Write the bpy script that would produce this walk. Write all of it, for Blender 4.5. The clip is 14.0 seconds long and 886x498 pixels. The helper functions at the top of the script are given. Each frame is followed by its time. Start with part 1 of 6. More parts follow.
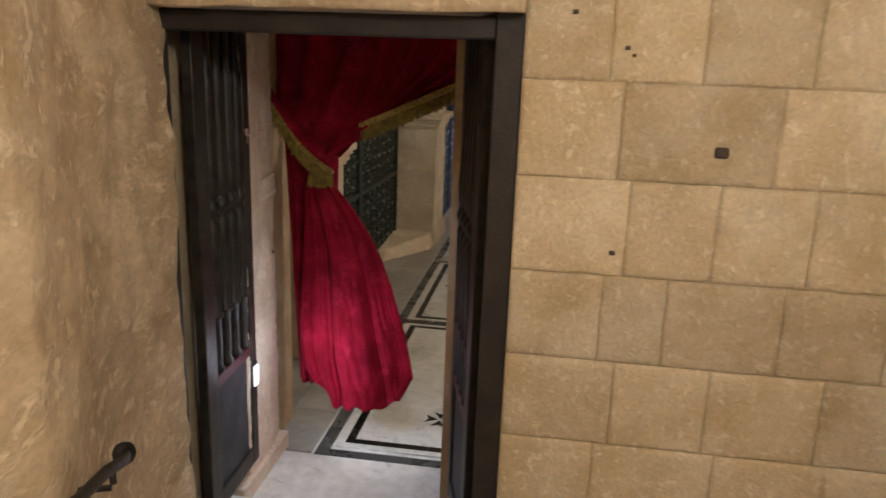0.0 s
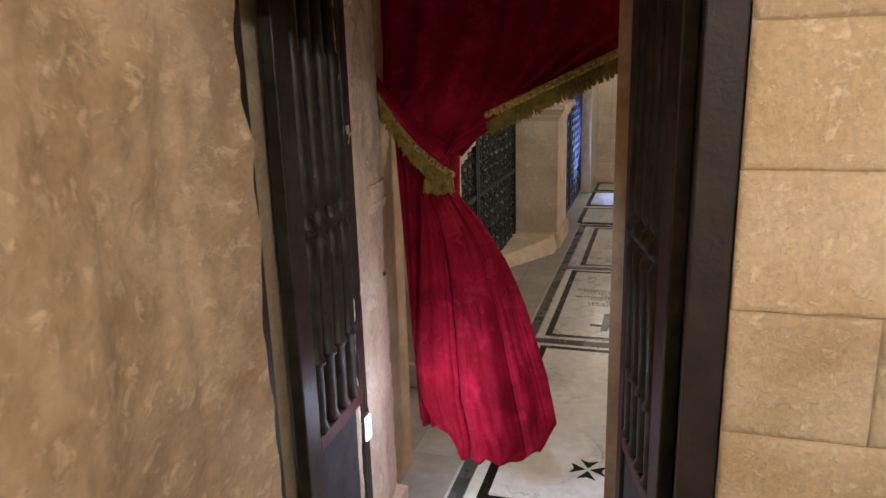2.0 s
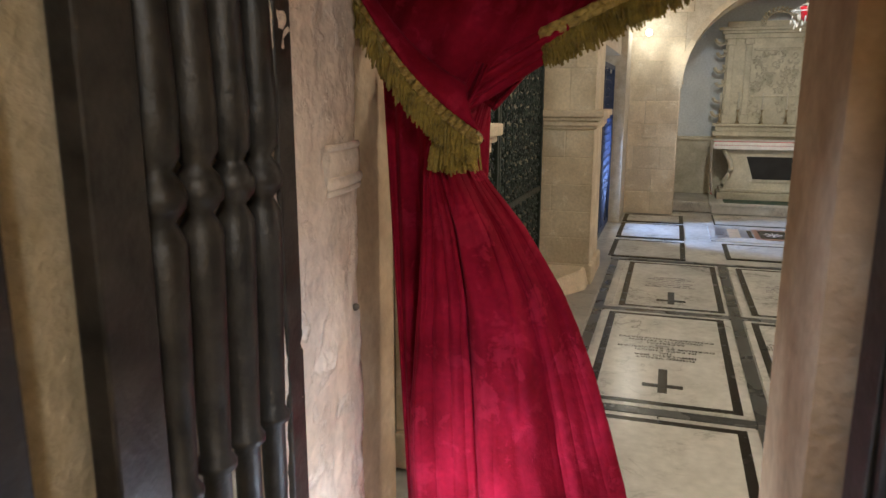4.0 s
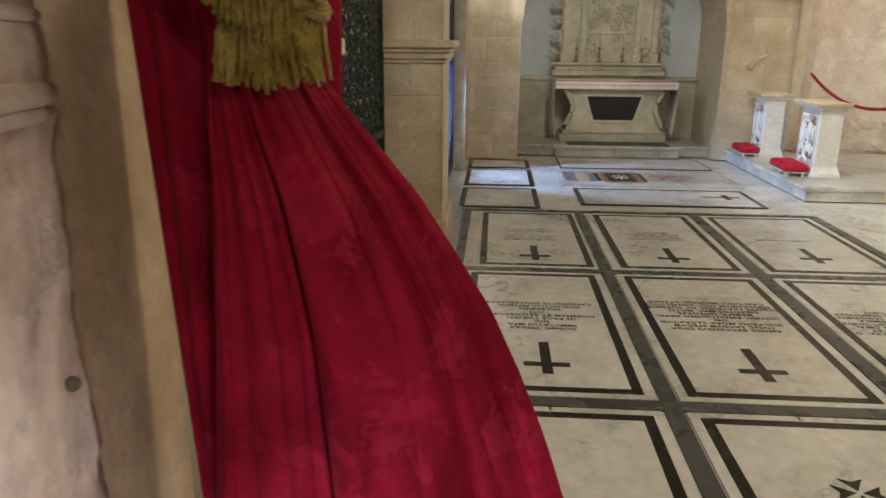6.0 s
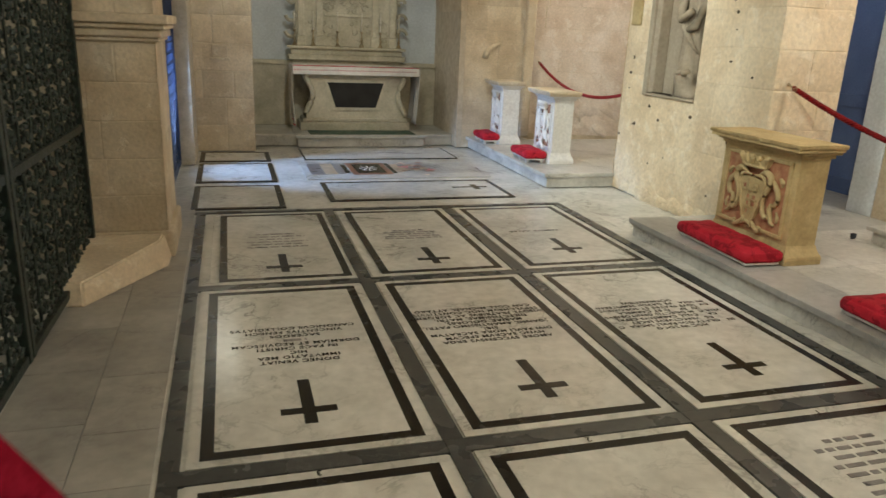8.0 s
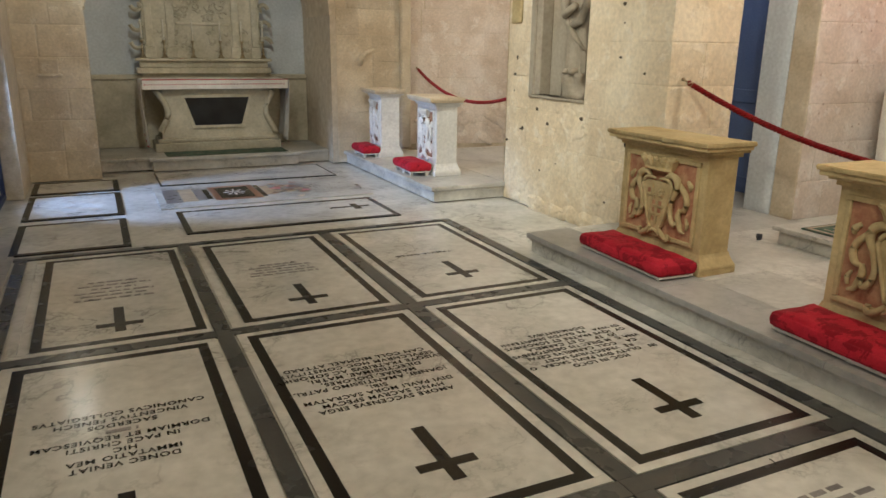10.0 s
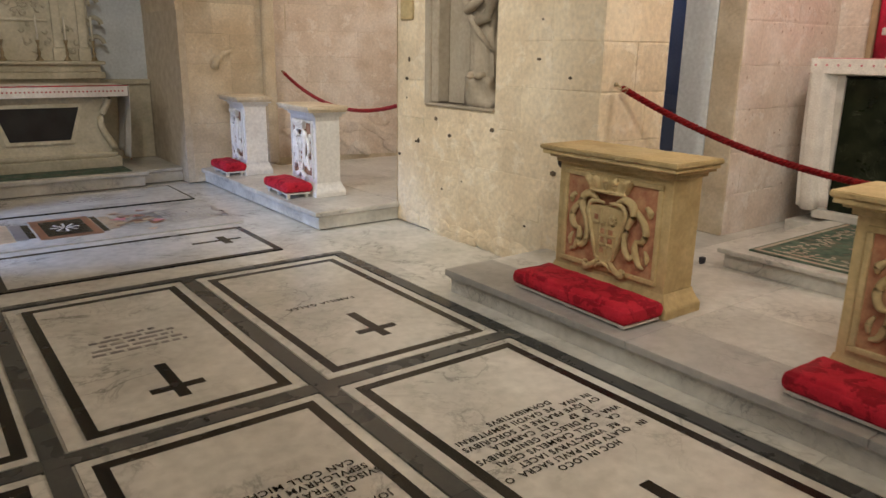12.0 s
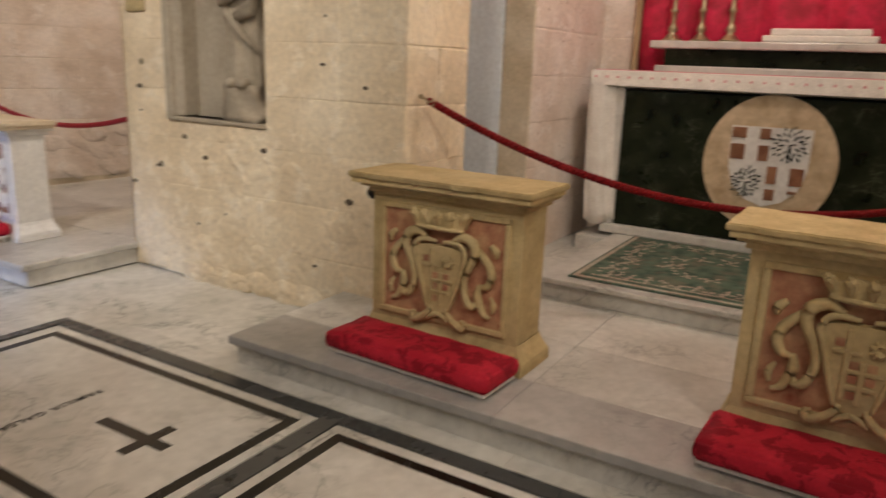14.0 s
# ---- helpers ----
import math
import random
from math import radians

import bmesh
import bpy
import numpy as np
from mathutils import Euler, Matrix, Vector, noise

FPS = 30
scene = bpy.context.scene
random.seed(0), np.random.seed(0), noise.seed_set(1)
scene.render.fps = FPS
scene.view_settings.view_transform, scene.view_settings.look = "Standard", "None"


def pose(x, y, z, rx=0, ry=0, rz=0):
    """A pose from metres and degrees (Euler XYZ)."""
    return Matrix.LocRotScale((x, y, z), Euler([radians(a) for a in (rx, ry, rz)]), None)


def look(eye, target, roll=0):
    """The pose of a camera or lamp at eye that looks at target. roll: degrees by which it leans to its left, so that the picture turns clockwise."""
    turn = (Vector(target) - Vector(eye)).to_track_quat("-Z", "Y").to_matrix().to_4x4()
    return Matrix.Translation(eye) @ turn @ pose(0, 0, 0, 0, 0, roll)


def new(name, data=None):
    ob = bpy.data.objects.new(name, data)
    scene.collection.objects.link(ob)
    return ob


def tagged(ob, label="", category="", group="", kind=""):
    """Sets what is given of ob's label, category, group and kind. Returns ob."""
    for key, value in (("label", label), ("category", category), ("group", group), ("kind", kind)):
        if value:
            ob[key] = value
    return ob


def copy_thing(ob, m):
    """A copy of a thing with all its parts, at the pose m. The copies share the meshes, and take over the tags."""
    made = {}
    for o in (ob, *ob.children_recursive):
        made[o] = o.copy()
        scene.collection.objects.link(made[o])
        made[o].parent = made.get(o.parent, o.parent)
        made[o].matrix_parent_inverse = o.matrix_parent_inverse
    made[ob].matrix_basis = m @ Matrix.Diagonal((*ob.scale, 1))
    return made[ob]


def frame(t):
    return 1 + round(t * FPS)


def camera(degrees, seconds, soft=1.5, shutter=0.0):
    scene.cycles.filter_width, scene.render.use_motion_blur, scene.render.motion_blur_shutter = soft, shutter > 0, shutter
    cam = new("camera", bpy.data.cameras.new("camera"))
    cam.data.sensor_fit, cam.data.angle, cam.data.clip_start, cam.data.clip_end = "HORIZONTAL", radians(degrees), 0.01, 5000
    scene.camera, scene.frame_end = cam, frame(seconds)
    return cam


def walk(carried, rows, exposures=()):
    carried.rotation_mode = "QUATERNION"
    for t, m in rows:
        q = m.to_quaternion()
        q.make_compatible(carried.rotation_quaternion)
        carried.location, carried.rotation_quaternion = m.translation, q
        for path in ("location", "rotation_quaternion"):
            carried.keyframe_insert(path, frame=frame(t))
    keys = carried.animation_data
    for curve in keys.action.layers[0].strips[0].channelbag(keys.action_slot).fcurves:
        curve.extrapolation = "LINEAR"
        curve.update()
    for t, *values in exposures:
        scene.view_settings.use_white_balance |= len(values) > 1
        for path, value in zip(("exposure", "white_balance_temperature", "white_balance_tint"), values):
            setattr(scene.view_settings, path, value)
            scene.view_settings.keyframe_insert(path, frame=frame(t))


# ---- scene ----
cam = camera(63.0, 14.0, shutter=0.4)
PATH = [
    (0, (0.06, -0.583, 2.418), (-0.211, 1.334, 1.915), 2.1),
    (0.5, (0.081, -0.385, 2.422), (-0.384, 1.485, 1.883), 0.6),
    (1, (-0.017, -0.198, 2.403), (-0.565, 1.64, 1.834), -0.8),
    (1.5, (-0.181, 0.038, 2.408), (-0.748, 1.87, 1.842), -1.6),
    (2, (-0.246, 0.207, 2.306), (-0.81, 2.056, 1.794), -1.7),
    (2.2, (-0.243, 0.303, 2.24), (-0.812, 2.158, 1.757), -1.4),
    (4.3, (-0.735, 1.718, 1.845), (-1.313, 3.587, 1.428), 0.3),
    (4.5, (-0.754, 1.816, 1.82), (-1.312, 3.691, 1.4), 0.5),
    (5, (-0.864, 2.087, 1.777), (-1.249, 3.99, 1.295), 0.7),
    (5.5, (-0.977, 2.318, 1.764), (-1.209, 4.234, 1.238), 0.9),
    (6, (-0.968, 2.535, 1.729), (-1.1, 4.453, 1.177), 0.4),
    (6.5, (-0.955, 2.715, 1.708), (-0.93, 4.633, 1.141), 1.0),
    (7, (-1.027, 2.917, 1.703), (-0.763, 4.809, 1.112), 1.7),
    (7.5, (-1.02, 3.067, 1.7), (-0.588, 4.929, 1.111), 2.1),
    (8, (-0.937, 3.234, 1.708), (-0.386, 5.068, 1.132), 2.4),
    (8.2, (-0.925, 3.291, 1.7), (-0.342, 5.114, 1.12), 2.3),
    (9.0, (-0.675, 3.60, 1.672), (0.02, 5.36, 1.12), 1.5),
    (10.5, (-0.587, 4.19, 1.603), (0.354, 5.876, 1.082), 0.5),
    (11, (-0.558, 4.49, 1.615), (0.534, 6.085, 1.099), 0.4),
    (11.5, (-0.493, 4.797, 1.585), (0.668, 6.339, 1.061), 0.8),
    (12, (-0.365, 5.087, 1.599), (0.797, 6.626, 1.07), 0.9),
    (12.5, (-0.321, 5.351, 1.578), (0.922, 6.826, 1.051), 0.7),
    (13, (-0.271, 5.662, 1.584), (1.121, 7.005, 1.072), 0.7),
    (13.5, (-0.179, 5.887, 1.567), (1.289, 7.146, 1.057), 1.2),
    (14, (0.013, 6.092, 1.574), (1.68, 7.082, 1.081), 2.2),
]
EXPOSURES = [(0.0, -0.28, 6350, 7), (1.0, -0.05, 6250, 10), (2.2, 0.08, 6150, 12), (4.5, 0.46, 6100, 3), (5.2, 0.50, 6150, 3), (6.0, 0.22, 6150, 2), (7.0, 0.14, 6200, 0), (8.2, 0.14, 6200, -2), (10.5, 0.0, 6300, 3), (12.0, -0.08, 6450, 8), (14.0, -0.26, 6750, 13)]
walk(cam, [(t, look(eye, target, roll)) for t, eye, target, roll in PATH], EXPOSURES)


# ---- world and lights ----
world = bpy.data.worlds.new("world")
scene.world = world
world.use_nodes = True
wn = world.node_tree.nodes
sky = wn.new("ShaderNodeTexSky")
sky.sky_type, sky.sun_disc, sky.sun_elevation, sky.sun_rotation = "NISHITA", False, radians(40), radians(250)
world.node_tree.links.new(sky.outputs[0], wn["Background"].inputs[0])
wn["Background"].inputs[1].default_value = 0.1


def lamp(name, kind, m, energy, color, size=0.1, cone=60.0, blend=0.6):
    data = bpy.data.lights.new(name, kind)
    data.energy, data.color = energy, color
    if kind == "SPOT":
        data.spot_size, data.spot_blend, data.shadow_soft_size = radians(cone), blend, size
    elif kind == "AREA":
        data.shape, data.size = "DISK", size
    else:
        data.shadow_soft_size = size
    ob = new(name, data)
    ob.matrix_world = m
    return ob


WARM, SOFT, COOL = (0.98, 0.96, 0.98), (1.0, 0.95, 0.87), (0.76, 0.82, 1.0)
lamp("stair_lamp", "POINT", pose(0.95, -0.9, 3.3), 150, WARM, 0.15)
lamp("passage_lamp", "SPOT", look((-0.72, 2.60, 2.54), (-1.0, 3.10, 0.0)), 70, (0.62, 0.72, 1.0), 0.05, 70, 1.0)
lamp("step_lamp", "SPOT", look((-1.44, 2.95, 0.69), (-1.0, 3.50, 0.58)), 46, (0.74, 0.82, 1.0), 0.04, 112, 1.0)
# unseen fill for the jamb, hung clear of the step light's fixture
lamp("step_lamp", "POINT", pose(-1.15, 2.90, 0.80), 3.4, COOL, 0.06)
lamp("wall_lamp", "POINT", pose(-1.12, 13.25, 2.83), 9, SOFT, 0.05)
lamp("wall_lamp", "SPOT", look((-1.05, 13.25, 2.83), (1.5, 14.8, 0.7)), 28, SOFT, 0.06, 56, 1.0)
lamp("unseen_vault_lamp", "SPOT", look((0.3, 10.2, 4.1), (0.9, 15.0, 1.5)), 230, SOFT, 0.12, 48, 1.0)
lamp("unseen_vault_lamp", "SPOT", look((0.5, 4.3, 4.0), (3.5, 9.0, 1.5)), 210, SOFT, 0.12, 66, 1.0)
lamp("unseen_vault_lamp", "SPOT", look((0.2, 9.3, 4.0), (3.4, 11.0, 1.4)), 420, SOFT, 0.12, 76, 1.0)
lamp("unseen_vault_lamp", "SPOT", look((-0.9, 6.9, 3.9), (3.3, 8.3, 0.7)), 190, SOFT, 0.12, 62, 1.0)
# soft general fill under the ceiling, no fixture of its own
lamp("unseen_vault_lamp", "POINT", pose(0.9, 5.0, 4.1), 104, SOFT, 0.3)
lamp("chapel_lamp", "POINT", pose(4.5, 6.9, 3.6), 92, (1.0, 0.89, 0.82), 0.15)
lamp("recess_lamp", "POINT", pose(4.9, 12.4, 3.7), 55, (1.0, 0.86, 0.75), 0.15)
lamp("gate_room_lamp", "POINT", pose(-2.7, 7.4, 2.5), 8, SOFT, 0.1)
# unseen cool lamp, added to strengthen the passage's blue
lamp("added_blue_lamp", "POINT", pose(4.75, 9.6, 2.6), 4, (0.45, 0.62, 1.0), 0.1)
lamp("side_window_light", "SPOT", look((-2.9, 12.0, 1.75), (0.5, 12.2, 0.1)), 850, (0.40, 0.56, 1.0), 0.12, 48, 0.6)


# ---- materials ----
def mat(name, dark, light, rough=0.7, scale=6.0, bump=0.3, fine=60.0, metal=0.0, vary=0.12, stain=None, stain_scale=1.2, sheen=0.0, stain_amount=0.5, vein=None, vein_scale=1.3, spec=0.5, stretch=None, flake=None, flake_scale=8.0, flake_amount=0.7, flake_edge=0.54, flake_soft=0.05, flake_relief=-0.25):
    """Two scales of noise between two colours, stains, flakes, veins, a bump, and a small shift from piece to piece."""
    m = bpy.data.materials.new(name)
    m.use_nodes = True
    t = m.node_tree
    n, ln = t.nodes, t.links.new
    p = n["Principled BSDF"]
    geo = n.new("ShaderNodeNewGeometry")
    a, b, c = (n.new("ShaderNodeTexNoise") for _ in range(3))
    info = n.new("ShaderNodeObjectInfo")
    for k, s, d in ((a, scale, 6), (b, fine, 4), (c, stain_scale, 5)):
        k.inputs["Scale"].default_value, k.inputs["Detail"].default_value = s, d
        ln(geo.outputs["Position"], k.inputs["Vector"])
    if stretch:
        wide = n.new("ShaderNodeVectorMath")
        wide.operation = "MULTIPLY"
        wide.inputs[1].default_value = stretch
        ln(geo.outputs["Position"], wide.inputs[0])
        for k in (a, b):
            ln(wide.outputs[0], k.inputs["Vector"])
    ramp = n.new("ShaderNodeMix")
    ramp.data_type = "RGBA"
    ramp.inputs["A"].default_value, ramp.inputs["B"].default_value = (*dark, 1), (*light, 1)
    mr = n.new("ShaderNodeMapRange")
    mr.inputs["From Min"].default_value, mr.inputs["From Max"].default_value = 0.32, 0.68
    ln(a.outputs["Fac"], mr.inputs["Value"])
    ln(mr.outputs[0], ramp.inputs["Factor"])
    col = ramp.outputs["Result"]
    if stain:
        sm = n.new("ShaderNodeMix")
        sm.data_type = "RGBA"
        sr = n.new("ShaderNodeMapRange")
        sr.inputs["From Min"].default_value, sr.inputs["From Max"].default_value = 0.48, 0.66
        sr.inputs["To Max"].default_value = stain_amount
        ln(c.outputs["Fac"], sr.inputs["Value"])
        ln(sr.outputs[0], sm.inputs["Factor"])
        ln(col, sm.inputs["A"])
        sm.inputs["B"].default_value = (*stain, 1)
        col = sm.outputs["Result"]
    chipped = None
    if flake:
        fl = n.new("ShaderNodeTexNoise")
        fl.inputs["Scale"].default_value, fl.inputs["Detail"].default_value = flake_scale, 8
        fl.inputs["Roughness"].default_value, fl.inputs["Distortion"].default_value = 0.66, 0.4
        ln(wide.outputs[0] if stretch else geo.outputs["Position"], fl.inputs["Vector"])
        edge = n.new("ShaderNodeMapRange")
        edge.interpolation_type = "SMOOTHSTEP"
        edge.inputs["From Min"].default_value, edge.inputs["From Max"].default_value = flake_edge, flake_edge + flake_soft
        ln(fl.outputs["Fac"], edge.inputs["Value"])
        chipped = edge.outputs[0]
        amount = n.new("ShaderNodeMath")
        amount.operation = "MULTIPLY"
        amount.inputs[1].default_value = flake_amount
        ln(chipped, amount.inputs[0])
        fm = n.new("ShaderNodeMix")
        fm.data_type = "RGBA"
        ln(amount.outputs[0], fm.inputs["Factor"])
        ln(col, fm.inputs["A"])
        fm.inputs["B"].default_value = (*flake, 1)
        col = fm.outputs["Result"]
    if vein:
        shift = n.new("ShaderNodeVectorMath")
        shift.operation = "MULTIPLY_ADD"
        shift.inputs[1].default_value = (17.0, 11.0, 5.0)
        ln(info.outputs["Random"], shift.inputs[0])
        ln(geo.outputs["Position"], shift.inputs[2])
        for vs, width, amount in ((vein_scale, 0.016, 0.75), (vein_scale * 2.3, 0.02, 0.4)):
            w = n.new("ShaderNodeTexNoise")
            w.inputs["Scale"].default_value, w.inputs["Detail"].default_value = vs, 7
            w.inputs["Roughness"].default_value, w.inputs["Distortion"].default_value = 0.62, 0.6
            ln(shift.outputs[0], w.inputs["Vector"])
            dist = n.new("ShaderNodeMath")
            dist.operation = "SUBTRACT"
            dist.inputs[1].default_value = 0.5
            ln(w.outputs["Fac"], dist.inputs[0])
            ab = n.new("ShaderNodeMath")
            ab.operation = "ABSOLUTE"
            ln(dist.outputs[0], ab.inputs[0])
            vr = n.new("ShaderNodeMapRange")
            vr.interpolation_type = "SMOOTHSTEP"
            vr.inputs["From Max"].default_value = width
            vr.inputs["To Min"].default_value, vr.inputs["To Max"].default_value = 1.0, 0.0
            ln(ab.outputs[0], vr.inputs["Value"])
            gate = n.new("ShaderNodeMapRange")
            gate.inputs["From Min"].default_value, gate.inputs["From Max"].default_value = 0.45, 0.65
            gate.inputs["To Max"].default_value = amount
            ln(c.outputs["Fac"], gate.inputs["Value"])
            vm = n.new("ShaderNodeMath")
            vm.operation = "MULTIPLY"
            ln(vr.outputs[0], vm.inputs[0])
            ln(gate.outputs[0], vm.inputs[1])
            mx = n.new("ShaderNodeMix")
            mx.data_type = "RGBA"
            ln(vm.outputs[0], mx.inputs["Factor"])
            ln(col, mx.inputs["A"])
            mx.inputs["B"].default_value = (*vein, 1)
            col = mx.outputs["Result"]
    hsv = n.new("ShaderNodeHueSaturation")
    v1 = n.new("ShaderNodeMapRange")
    v1.inputs["To Min"].default_value, v1.inputs["To Max"].default_value = 1 - vary, 1 + vary
    ln(info.outputs["Random"], v1.inputs["Value"])
    v2 = n.new("ShaderNodeMapRange")
    v2.inputs["From Min"].default_value, v2.inputs["From Max"].default_value = 0.3, 0.7
    v2.inputs["To Min"].default_value, v2.inputs["To Max"].default_value = 0.9, 1.1
    ln(b.outputs["Fac"], v2.inputs["Value"])
    mul = n.new("ShaderNodeMath")
    mul.operation = "MULTIPLY"
    ln(v1.outputs[0], mul.inputs[0])
    ln(v2.outputs[0], mul.inputs[1])
    ln(mul.outputs[0], hsv.inputs["Value"])
    ln(col, hsv.inputs["Color"])
    ln(hsv.outputs[0], p.inputs["Base Color"])
    p.inputs["Metallic"].default_value = metal
    p.inputs["Specular IOR Level"].default_value = spec
    r = n.new("ShaderNodeMapRange")
    r.inputs["To Min"].default_value, r.inputs["To Max"].default_value = max(rough - 0.1, 0.03), min(rough + 0.1, 1)
    ln(a.outputs["Fac"], r.inputs["Value"])
    ln(r.outputs[0], p.inputs["Roughness"])
    if sheen:
        p.inputs["Sheen Weight"].default_value = sheen
        p.inputs["Sheen Tint"].default_value = (0.85, 0.10, 0.16, 1)
        p.inputs["Sheen Roughness"].default_value = 0.4
    if bump:
        mixh = n.new("ShaderNodeMath")
        mixh.operation = "MULTIPLY_ADD"
        ln(b.outputs["Fac"], mixh.inputs[0])
        mixh.inputs[1].default_value = 0.35
        ln(a.outputs["Fac"], mixh.inputs[2])
        height = mixh.outputs[0]
        if chipped:
            chip = n.new("ShaderNodeMath")
            chip.operation = "MULTIPLY_ADD"
            chip.inputs[1].default_value = flake_relief
            ln(chipped, chip.inputs[0])
            ln(height, chip.inputs[2])
            height = chip.outputs[0]
        bp = n.new("ShaderNodeBump")
        bp.inputs["Strength"].default_value, bp.inputs["Distance"].default_value = bump, 0.02
        ln(height, bp.inputs["Height"])
        ln(bp.outputs[0], p.inputs["Normal"])
    return m


STAIR_STONE = mat("stair_limestone", (0.48, 0.365, 0.205), (0.61, 0.49, 0.32), 0.9, 4, 0.7, 70, stain=(0.70, 0.60, 0.43), vary=0.13, stain_scale=2.4, stain_amount=0.7, flake=(0.82, 0.73, 0.55), flake_scale=24, flake_amount=0.5, flake_edge=0.53, flake_soft=0.12, flake_relief=0.12)
STAIR_MORTAR = mat("stair_mortar", (0.46, 0.36, 0.21), (0.58, 0.47, 0.31), 0.95, 9, 0.8)
STAIR_PLASTER = mat("stair_rough_stone", (0.45, 0.325, 0.185), (0.66, 0.525, 0.345), 0.93, 6, 0.8, 50, stain=(0.36, 0.27, 0.175), stain_scale=0.9, stain_amount=0.5, stretch=(1.0, 0.55, 1.0), flake=(0.84, 0.71, 0.50), flake_scale=17, flake_amount=0.55, flake_edge=0.53, flake_soft=0.09, flake_relief=0.10)
STONE = mat("pale_limestone", (0.56, 0.46, 0.32), (0.70, 0.60, 0.45), 0.9, 3, 0.6, 40, stain=(0.78, 0.70, 0.56), vary=0.09, stain_scale=1.5, stain_amount=0.6, flake=(0.80, 0.74, 0.62), flake_scale=6, flake_amount=0.4, flake_edge=0.58)
PINK_STONE = mat("pink_limestone", (0.66, 0.55, 0.46), (0.78, 0.69, 0.61), 0.9, 4, 0.8, 36, stain=(0.86, 0.80, 0.75), stain_scale=1.8, vary=0.03, stain_amount=0.7, flake=(0.88, 0.83, 0.78), flake_scale=5, flake_amount=0.5, flake_edge=0.56, flake_relief=0.15)
PIER_STONE = mat("worn_pier_stone", (0.66, 0.54, 0.37), (0.76, 0.64, 0.46), 0.93, 3.5, 0.8, 30, stain=(0.84, 0.75, 0.58), stain_scale=1.4, stain_amount=0.6, vary=0.05, flake=(0.86, 0.79, 0.66), flake_scale=7, flake_amount=0.45, flake_edge=0.54, flake_soft=0.10, flake_relief=0.15)
MORTAR = mat("mortar", (0.52, 0.44, 0.32), (0.66, 0.58, 0.46), 0.95, 10, 0.6)
# darker than the pier: the niche's shade is mixed into this stone colour
SHADED_NICHE_STONE = mat("shaded_niche_stone", (0.31, 0.26, 0.19), (0.43, 0.36, 0.27), 0.9, 4, 0.5, 30, stain=(0.47, 0.41, 0.32))
PLASTER = mat("blue_grey_plaster", (0.60, 0.64, 0.67), (0.72, 0.75, 0.77), 0.85, 2, 0.15, 30, stain=(0.52, 0.54, 0.54))
MARBLE = mat("white_marble", (0.58, 0.57, 0.53), (0.70, 0.69, 0.65), 0.22, 2.0, 0.0, 14, stain=(0.42, 0.41, 0.37), stain_scale=1.6, vary=0.05, stain_amount=0.45, vein=(0.20, 0.20, 0.18))
GREY_MARBLE = mat("grey_marble", (0.052, 0.054, 0.054), (0.075, 0.077, 0.076), 0.28, 4, 0.0, 30, vary=0.14, vein=(0.11, 0.115, 0.11), vein_scale=2.5, spec=0.4)
BLACK_MARBLE = mat("black_marble", (0.004, 0.0035, 0.003), (0.014, 0.012, 0.010), 0.25, 8, 0.0, 30, spec=0.3)
STEP_MARBLE = mat("step_marble", (0.50, 0.485, 0.445), (0.65, 0.635, 0.59), 0.35, 3, 0.05, 18, stain=(0.40, 0.385, 0.34), stain_scale=2.2, vein=(0.24, 0.23, 0.22), vein_scale=2.0)
YELLOW_STONE = mat("yellow_globigerina_stone", (0.42, 0.31, 0.14), (0.58, 0.45, 0.23), 0.75, 7, 0.3, 40, stain=(0.50, 0.42, 0.25))
ALTAR_STONE = mat("grey_altar_stone", (0.45, 0.41, 0.30), (0.60, 0.55, 0.43), 0.75, 5, 0.4, 30, stain=(0.36, 0.31, 0.22))
VELVET = mat("crimson_velvet", (0.15, 0.002, 0.009), (0.25, 0.006, 0.022), 0.9, 6, 0.3, 50, sheen=0.10, vary=0.0, stain=(0.09, 0.001, 0.005), stain_scale=4.0, stain_amount=0.5, flake=(0.31, 0.014, 0.036), flake_scale=9, flake_amount=0.4, flake_edge=0.55, flake_relief=0.1, spec=0.08)
DAMASK = mat("bright_crimson_damask", (0.42, 0.006, 0.035), (0.60, 0.016, 0.07), 0.6, 9, 0.15, 60, stain=(0.26, 0.002, 0.018), stain_scale=6, stain_amount=0.8)
CUSHION_RED = mat("red_damask", (0.46, 0.012, 0.030), (0.58, 0.024, 0.048), 0.8, 9, 0.3, 60, sheen=0.15, flake=(0.22, 0.003, 0.012), flake_scale=10, flake_amount=0.75, flake_edge=0.51, flake_soft=0.03, flake_relief=-0.1, spec=0.25)
GOLD_FRINGE = mat("gold_fringe", (0.13, 0.082, 0.006), (0.27, 0.185, 0.022), 0.6, 30, 0.6, 120)
IRON = mat("black_iron", (0.014, 0.012, 0.009), (0.042, 0.035, 0.027), 0.48, 14, 0.25, 60, metal=0.2)
DARK_RED = mat("oxide_red_paint", (0.05, 0.012, 0.015), (0.08, 0.02, 0.025), 0.5, 10, 0.2)
GATE_GREEN = mat("dark_green_wrought_iron", (0.008, 0.014, 0.010), (0.03, 0.045, 0.035), 0.4, 20, 0.3, 60, metal=0.2)
BLUE_IRON = mat("blue_grille_iron", (0.01, 0.02, 0.06), (0.03, 0.05, 0.12), 0.5, 12, 0.2)
LINEN = mat("white_linen", (0.66, 0.62, 0.57), (0.78, 0.75, 0.70), 0.85, 8, 0.2, 80)
BLACK_VOID = mat("black_slate", (0.006, 0.006, 0.006), (0.016, 0.016, 0.016), 0.35, 6, 0.05)
